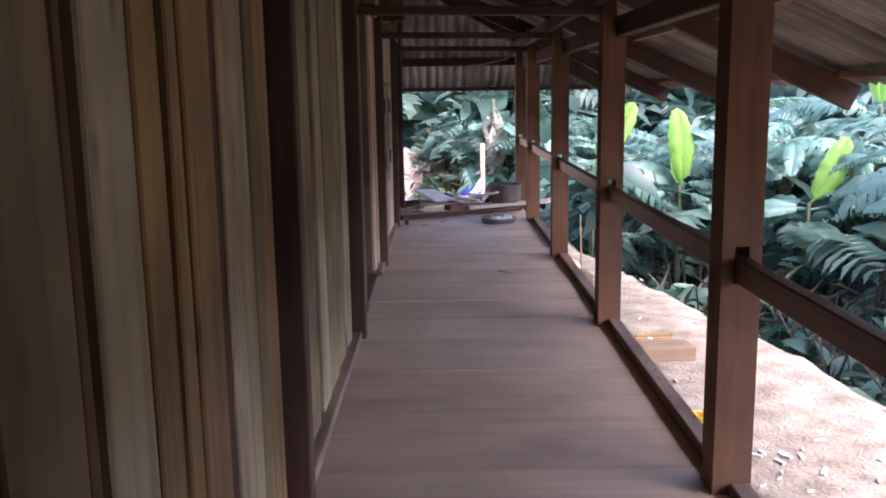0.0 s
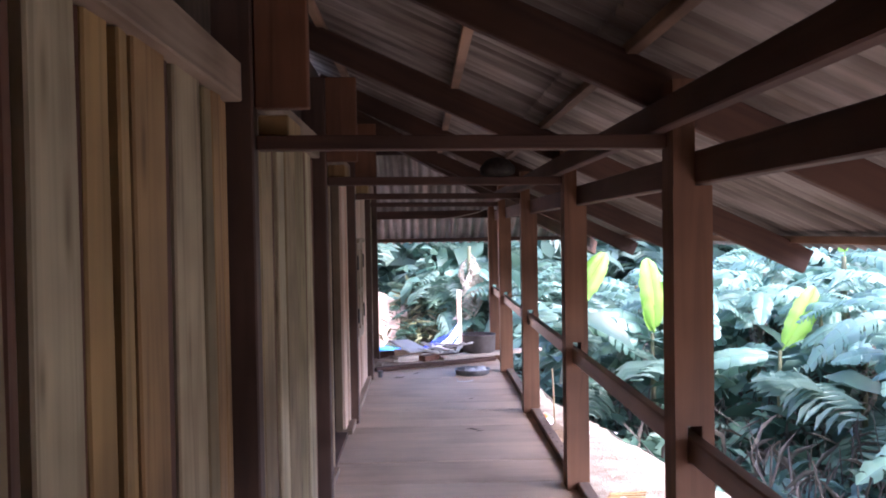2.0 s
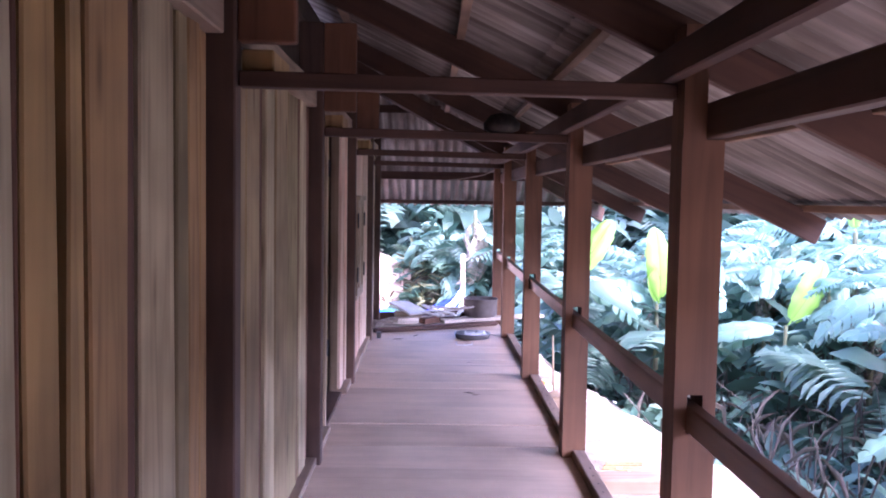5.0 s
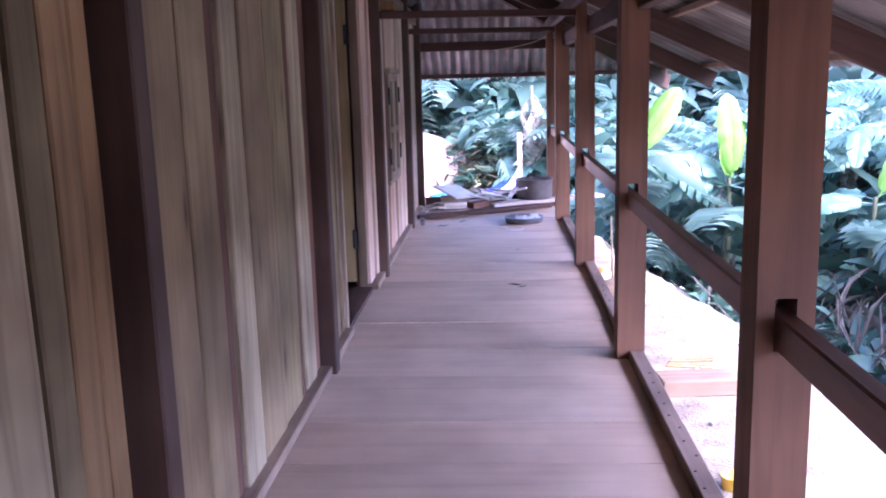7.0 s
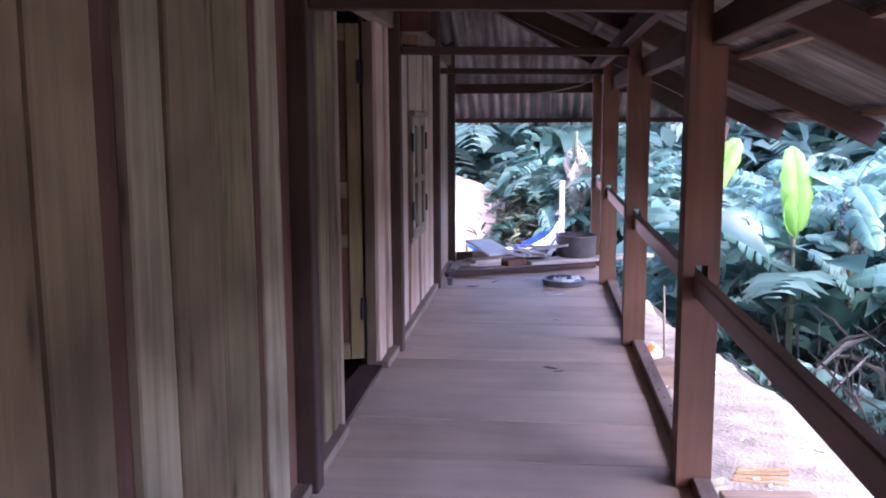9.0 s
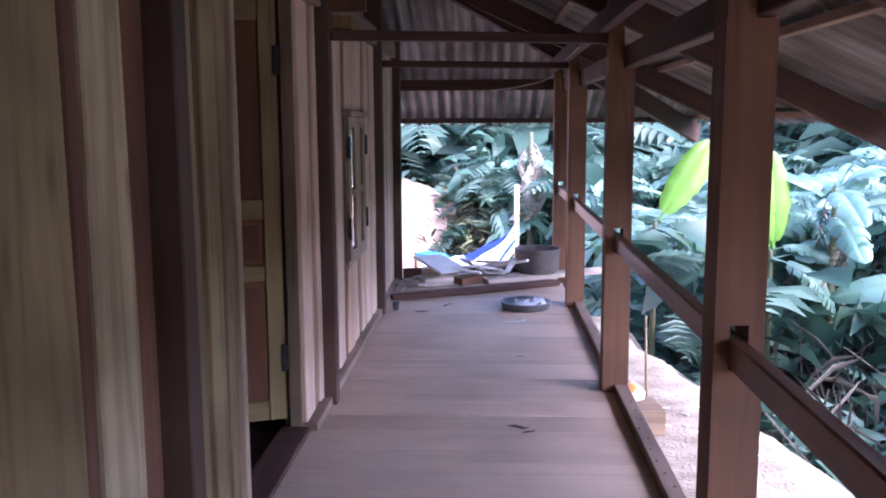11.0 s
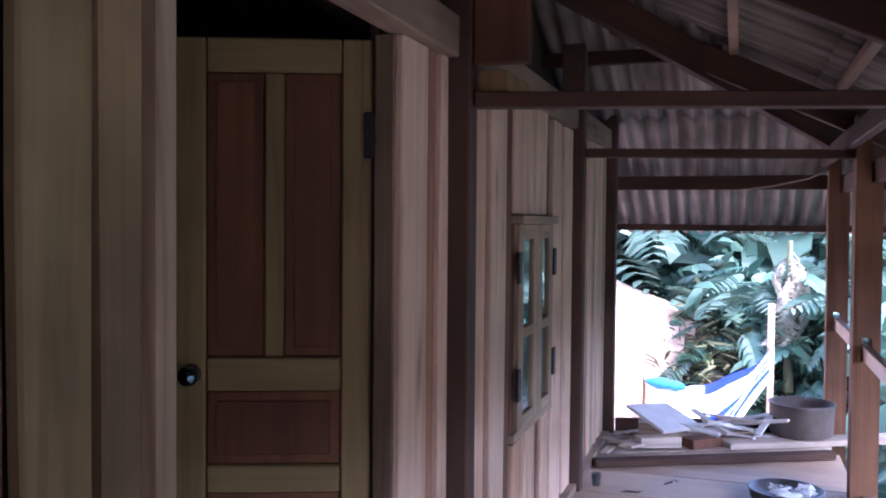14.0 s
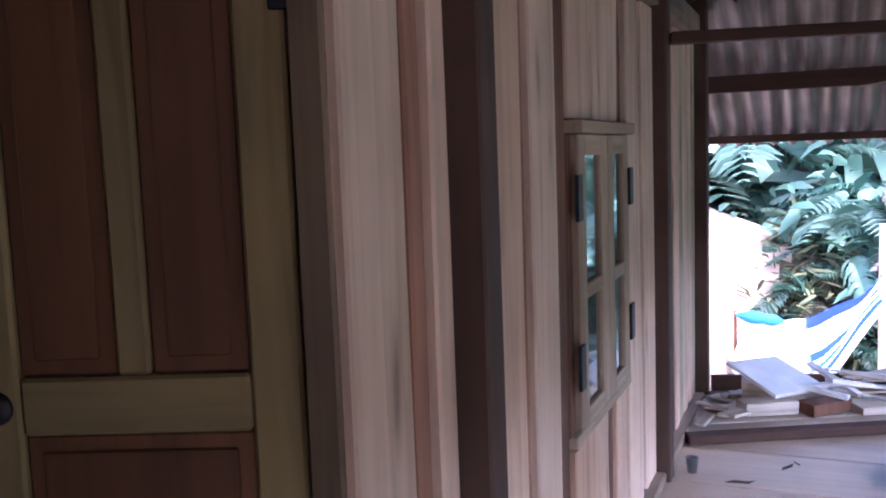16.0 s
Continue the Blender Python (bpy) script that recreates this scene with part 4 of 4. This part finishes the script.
for i, (x, y) in enumerate(((1.5, 22.0), (-1.0, 23.5), (-2.4, 23.0), (-3.6, 24.0), (2.3, 20.6), (0.6, 27.0), (3.0, 19.6), (-3.0, 30.0), (1.6, 24.5), (-5, 29), (0.9, 21.0), (0.3, 23.4), (2.0, 19.2), (-2.0, 27.2), (1.2, 19.9), (0.7, 19.8), (1.7, 19.5), (2.6, 18.6), (0.4, 20.4), (1.9, 20.2), (2.7, 21.6), (0.9, 22.4), (-0.4, 21.8), (-1.6, 21.9), (-2.8, 22.2), (0.0, 22.8))):
    banana(x, y, r.uniform(0.9, 2.0) if i % 3 else r.uniform(0.4, 0.8), 300 + i, 10, r.uniform(0.7, 1.05), dry=3, kinds=FERN + LEAVES[1:5:2])

dead = banana(1.42, 18.9, 2.3, 600, 0, 1.0, dry=14, z=-0.95, dries=STRAW)
tagged(dead, "dead banana plant with pale hanging dry leaves", "banana plant", "banana plants")


def thicket(name, label, seed, count, place, size, material, slim=(0.09, 0.2), droop=(-1.0, 0.6)):
    """Undergrowth of many small bent leaves, one mesh."""
    r = random.Random(seed)
    verts, faces = [], []
    for _ in range(count):
        p = place(r)
        if p is None:
            continue
        s = r.uniform(*size)
        m = Matrix.Translation(p) @ Euler((r.uniform(-0.9, 0.9), r.uniform(*droop), r.uniform(0, 6.28))).to_matrix().to_4x4()
        w = s * r.uniform(*slim)
        n = len(verts)
        for c in ((0, 0, 0), (0.35 * s, w, 0.10 * s), (0.4 * s, 0, 0.03 * s), (0.35 * s, -w, 0.10 * s), (0.8 * s, w * 0.6, -0.02 * s), (0.85 * s, 0, -0.07 * s), (0.8 * s, -w * 0.6, -0.02 * s), (1.05 * s, 0, -0.2 * s)):
            verts.append(tuple(m @ Vector(c)))
        faces.extend(tuple(n + i for i in f) for f in ((0, 2, 1), (0, 3, 2), (1, 2, 5, 4), (2, 3, 6, 5), (4, 5, 7), (5, 6, 7)))
    me = bpy.data.meshes.new(name)
    me.from_pydata(verts, [], faces)
    me.materials.append(material)
    me.shade_smooth()
    return tagged(new(name, me), label, "undergrowth", kind="stuff")


def fronds(name, label, seed, count, place, size, material):
    """Arching fronds with paired narrow leaflets, one mesh."""
    r = random.Random(seed)
    verts, faces = [], []
    for _ in range(count):
        base = place(r)
        if base is None:
            continue
        s = r.uniform(*size)
        m = Matrix.Translation(base) @ Euler((r.uniform(-0.5, 0.5), r.uniform(-1.0, 0.3), r.uniform(0, 6.28))).to_matrix().to_4x4()
        pairs = 11
        for k in range(pairs):
            u = (k + 1) / pairs
            c = Vector((s * u, 0, -0.35 * s * u * u))
            w = s * 0.34 * math.sin(math.pi * (0.12 + 0.82 * u)) + 0.01
            for side in (1, -1):
                n = len(verts)
                drop = r.uniform(0.25, 0.6)
                for q in (c + Vector((-0.035 * s, 0, 0)), c + Vector((0.03 * s, 0, 0)), c + Vector((0.06 * s + 0.25 * w, side * 0.6 * w, -0.2 * drop * w)), c + Vector((0.16 * w + 0.06 * s, side * w, -drop * w)), c + Vector((-0.01 * s + 0.1 * w, side * 0.6 * w, -0.2 * drop * w))):
                    verts.append(tuple(m @ q))
                faces.append(tuple(range(n, n + 5)))
    me = bpy.data.meshes.new(name)
    me.from_pydata(verts, [], faces)
    me.materials.append(material)
    return tagged(new(name, me), label, "ferns", kind="stuff")


def hill_spot(r):
    a, d = radians(r.uniform(-8, 75)), 11 + 14 * r.random() ** 1.2
    x, y = 0.5 + d * math.sin(a), 1 + d * math.cos(a)
    if (x < 2.1 and y < 19.5) or x < yard_edge(y) + 2.2 and y < 12:
        return None
    if x < 0.5 + 0.05 * (y - 17):
        return None
    return Vector((x, y, ground_z(x, y) + r.uniform(0.0, 1.0) ** 1.3 * (1.2 + 0.07 * d)))


def gully_spot(r):
    y = r.uniform(2, 17)
    x = yard_edge(y) + r.uniform(1.1, 4.0)
    return Vector((x, y, ground_z(x, y) + r.uniform(0.0, 0.7)))


def gully_high(r):
    q = gully_spot(r)
    return q + Vector((0.4, 0, r.uniform(0.1, 0.9)))


def end_spot(r):
    x, y = r.uniform(-0.6, 3.5), r.uniform(18.6, 27)
    if y < 20.9 and x < clay_edge(y) + 0.15 * math.sin(y * 3):
        return None
    return Vector((x, y, ground_z(x, y) + r.uniform(0, 2.2)))


def foot_spot(r):
    x, y = r.uniform(-0.5, 1.9), r.uniform(18.3, 21.0)
    if x < clay_edge(y) - 0.45 * smooth01((20.0 - y) / 1.2) + 0.12 * math.sin(y * 5):
        return None
    return Vector((x, y, ground_z(x, y) + r.uniform(0, 0.4)))


def back_spot(r):
    x, y = r.uniform(-9, 1.5), r.uniform(21.0, 30)
    return Vector((x, y, ground_z(x, y) + r.uniform(0, 1.0) * (0.5 + 0.3 * (y - 21.0))))


def far_spot(r):
    a, d = radians(r.uniform(-12, 82)), r.uniform(19, 27)
    x, y = 0.5 + d * math.sin(a), 1 + d * math.cos(a)
    return Vector((x, y, ground_z(x, y) + 0.6 + r.uniform(0, 1.0) * 2.8))


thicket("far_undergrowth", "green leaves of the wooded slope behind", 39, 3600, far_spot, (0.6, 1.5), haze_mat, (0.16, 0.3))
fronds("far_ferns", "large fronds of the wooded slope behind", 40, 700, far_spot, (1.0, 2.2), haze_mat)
thicket("slope_undergrowth", "green leaves along the top of the clay slope", 9, 2000, back_spot, (0.25, 0.7), bush_mat, (0.16, 0.3))
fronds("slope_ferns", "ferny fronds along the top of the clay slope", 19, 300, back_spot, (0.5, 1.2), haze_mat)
thicket("undergrowth", "dense dark green leaves on the hillside", 5, 3600, hill_spot, (0.4, 1.0), bush_mat, (0.16, 0.3))
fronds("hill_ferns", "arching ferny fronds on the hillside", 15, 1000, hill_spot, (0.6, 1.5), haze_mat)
def stalks(seed, count):
    """Bare stalks and thin trunks standing in the gully, one mesh."""
    rr = random.Random(seed)
    verts, faces = [], []
    for _ in range(count):
        y = rr.uniform(3, 15)
        x = yard_edge(y) + rr.uniform(1.6, 5.0)
        z, h, q = ground_z(x, y) - 0.1, rr.uniform(0.6, 1.5), rr.uniform(0.008, 0.026)
        bend = 0.12 if rr.random() < 0.6 else 0.7
        lean = Vector((rr.gauss(0, bend), rr.gauss(0, bend), 1))
        n = len(verts)
        for s in (0, 0.5, 1.0):
            c = Vector((x, y, z)) + lean * h * s + Vector((0.04 * math.sin(9 * s + n), 0, 0))
            for k in range(5):
                verts.append(tuple(c + Vector((math.cos(k * 1.2566), math.sin(k * 1.2566), 0)) * q * (1.1 - 0.6 * s)))
        for a in (0, 5):
            faces.extend((n + a + k, n + a + (k + 1) % 5, n + a + 5 + (k + 1) % 5, n + a + 5 + k) for k in range(5))
    me = bpy.data.meshes.new("dry_stalks")
    me.from_pydata(verts, [], faces)
    me.materials.append(shaded_stalk_mat)
    return tagged(new("dry_stalks", me), "bare brown stalks and thin trunks in the gully", "stalks", kind="stuff")


stalks(12, 420)
thicket("gully_undergrowth", "low dark leaves and litter in the gully", 6, 3000, gully_spot, (0.2, 0.55), bush_mat, (0.12, 0.26))
thicket("gully_litter", "dry hanging leaves and stalks in the gully", 7, 900, gully_high, (0.4, 1.0), dry_mat, (0.005, 0.02), (0.2, 1.4))
thicket("bank_undergrowth", "ferny green leaves beyond the clay slope", 8, 1500, end_spot, (0.2, 0.6), bush_mat, (0.14, 0.28))
fronds("bank_ferns", "ferny fronds on the bank beyond the hammock", 18, 320, end_spot, (0.5, 1.1), haze_mat)
thicket("bank_litter", "dark dry leaves and twigs at the slope's foot", 28, 1500, foot_spot, (0.15, 0.5), stem_mat, (0.04, 0.16))
fronds("foot_ferns", "low dark ferns at the slope's foot", 29, 160, foot_spot, (0.3, 0.6), bush_mat)

# ---- hammock and its post ----
cloth_mat, cn, cl, cb = nodes_of("hammock_cloth", 0.85)
ctc = cn.new("ShaderNodeTexCoord")
csep = cn.new("ShaderNodeSeparateXYZ")
cl.new(ctc.outputs["UV"], csep.inputs[0])
cr = ramp(cn, [(0.0, (0.012, 0.03, 0.42)), (0.13, (0.84, 0.85, 0.86)), (0.42, (0.015, 0.05, 0.5)), (0.52, (0.84, 0.85, 0.86)), (0.58, (0.02, 0.09, 0.55)), (0.66, (0.84, 0.85, 0.86)), (0.70, (0.015, 0.05, 0.5)), (0.82, (0.8, 0.82, 0.85))])
cr.color_ramp.interpolation = "CONSTANT"
cl.new(csep.outputs[1], cr.inputs[0])
cplain = cn.new("ShaderNodeMapRange")
cplain.inputs[1].default_value, cplain.inputs[2].default_value = 0.44, 0.52
cl.new(csep.outputs[0], cplain.inputs[0])
cmix = cn.new("ShaderNodeMixRGB")
cmix.inputs[1].default_value = (0.84, 0.85, 0.86, 1)
cl.new(cplain.outputs[0], cmix.inputs[0]); cl.new(cr.outputs[0], cmix.inputs[2])
cl.new(cmix.outputs[0], cb.inputs["Base Color"])


def hammock():
    a, b = Vector((-0.57, 17.6, -0.70)), Vector((1.10, 17.75, -0.18))
    e = empty("hammock", 0.2, 17.3, -1.3)
    n, k = 22, 10
    verts, faces, uvs = [], [], []
    for i in range(n + 1):
        s = i / n
        c = a.lerp(b, s) + Vector((0, 0, -0.27 * (1 - (2 * s - 1) ** 2)))
        wide = 0.25 + 0.75 * min(1.0, 0.55 + s * 3.0, 0.12 + (1 - s) * 2.2)
        for j in range(k + 1):
            v = j / k
            verts.append(tuple(c + Vector((0.04 * math.sin(9 * s + 5 * v), -0.35 * wide * v, -1.0 * wide * v + 0.02 * math.sin(20 * s + 3 * v)))))
            uvs.append((s, v))
    for i in range(n):
        for j in range(k):
            faces.append((i * (k + 1) + j, i * (k + 1) + j + 1, (i + 1) * (k + 1) + j + 1, (i + 1) * (k + 1) + j))
    me = bpy.data.meshes.new("cloth")
    me.from_pydata(verts, [], faces)
    uv = me.uv_layers.new(name="weave")
    for l in me.loops:
        uv.data[l.index].uv = uvs[l.vertex_index]
    me.materials.append(cloth_mat)
    for p in me.polygons:
        p.use_smooth = True
    ob = new("cloth", me)
    ob.modifiers.new("thick", "SOLIDIFY").thickness = 0.006
    ob.parent = e
    ob.matrix_parent_inverse = e.matrix_basis.inverted()
    for q0, q1 in ((a, Vector((-0.60, 17.66, -0.66))), (b, Vector((1.12, 17.77, -0.06)))):
        d = q1 - q0
        rope = part("rope", lathe([(0.012, 0), (0.010, d.length * 0.5), (0.012, d.length)], 7), scrap_x, smooth=True)
        rope.matrix_basis = Matrix.Translation(q0) @ d.to_track_quat("Z", "Y").to_matrix().to_4x4()
        rope.parent = e
        rope.matrix_parent_inverse = e.matrix_basis.inverted()
    return tagged(e, "white hammock cloth with blue edges hung from a post", "hammock")


hammock()
bundle = part("hammock_end", lathe([(0.02, 0), (0.05, 0.08), (0.085, 0.2), (0.06, 0.36), (0.075, 0.46), (0.02, 0.58)], 14), blue_mat, smooth=True)
bundle.matrix_basis = pose(-0.58, 17.56, -0.68, 0, 98, 8)
tagged(bundle, "gathered bright blue end of the hammock", "cloth")
tagged(block("hammock_post", (1.08, 17.78, ground_z(1.1, 17.8) - 0.2), (1.17, 17.87, 0.47), WALL["fresh"], bevel=0.01), "pale upright wooden post holding the hammock", "post")
tagged(block("hammock_stake", (-0.62, 17.64, ground_z(-0.6, 17.65) - 0.1), (-0.58, 17.68, -0.64), post_z, bevel=0.01), "short brown stake holding the hammock", "post")

# ---- things in the yard ----
def yard(name, x, y, sx, sy, sz, rz, mat, label, cat, lift=0.0, group=""):
    ob = part(name, box_bm(sx, sy, sz, 0.006, 0.004, r), mat)
    ob.matrix_basis = pose(x, y, ground_z(x, y) + sz / 2 + lift - 0.004, 0, 0, rz)
    return tagged(ob, label, cat, group)


yard("timber_block", 1.87, 5.95, 0.46, 0.22, 0.10, 4, plate_x, "short thick tan timber on the packed earth", "timber")
yard("timber_block", 1.63, 6.25, 0.14, 0.12, 0.05, 30, WALL["pale"], "small pale timber end on the packed earth", "timber")
box = yard("wooden_box", 1.64, 8.27, 0.20, 0.30, 0.17, 6, plate_x, "low tan wooden box on the packed earth", "box")
bag = part("orange_bag", lathe([(0.04, 0), (0.085, 0.02), (0.09, 0.06), (0.05, 0.10), (0.015, 0.13)], 12), orange_mat, smooth=True)
bag.matrix_basis = pose(1.57, 8.34, ground_z(1.64, 8.27) + 0.163)
tagged(bag, "orange and white plastic bag on the wooden box", "bag")
for k in range(4):
    yard("wood_stick", 1.92 + 0.02 * k, 6.40 + 0.06 * k, 0.30, 0.03, 0.015, -8 + 5 * k, WALL["tan"], "thin sawn stick on the packed earth", "stick", group="sticks")
stake = part("thin_pole", lathe([(0.010, 0), (0.009, 0.4), (0.008, 0.74), (0.004, 0.75)], 8), WALL["pale"], smooth=True)
stake.matrix_basis = pose(1.69, 8.46, ground_z(1.69, 8.46) - 0.03, 2, -2, 0)
tagged(stake, "thin pale pole stuck upright in the yard", "pole")
yel = part("yellow_tub", lathe([(0.05, 0), (0.06, 0.07), (0.064, 0.072), (0.055, 0.07), (0.045, 0.01)], 14), yellow_mat, smooth=True)
yel.matrix_basis = pose(1.75, 4.62, ground_z(1.75, 4.62) - 0.003)
tagged(yel, "small yellow plastic tub on the packed earth", "tub")


def chips(seed, count):
    rr = random.Random(seed)
    verts, faces = [], []
    for _ in range(count):
        y = rr.uniform(2.0, 9.0)
        x = rr.uniform(1.55, yard_edge(y) - 0.15) if rr.random() < 0.5 else min(rr.gauss(2.1, 0.25), 2.6)
        if rr.random() < 0.4:
            y = rr.gauss(3.7, 0.4)
        s = rr.uniform(0.012, 0.035)
        m = Matrix.Translation((x, y, ground_z(x, y) + 0.006)) @ Matrix.Rotation(rr.uniform(0, 6.28), 4, "Z")
        n = len(verts)
        for c in ((-s, -s * 0.3, 0), (s, -s * 0.25, 0), (s, s * 0.25, 0.002), (-s, s * 0.3, 0), (-s, -s * 0.3, 0.008), (s, -s * 0.25, 0.012), (s, s * 0.25, 0.010), (-s, s * 0.3, 0.006)):
            verts.append(tuple(m @ Vector(c)))
        faces.extend(tuple(n + i for i in f) for f in ((4, 5, 6, 7), (0, 1, 5, 4), (1, 2, 6, 5), (2, 3, 7, 6), (3, 0, 4, 7)))
    me = bpy.data.meshes.new("wood_chips")
    me.from_pydata(verts, [], faces)
    me.materials.append(white_mat)
    return tagged(new("wood_chips", me), "pale wood chips strewn over the yard", "wood chips", kind="stuff")


chips(4, 90)
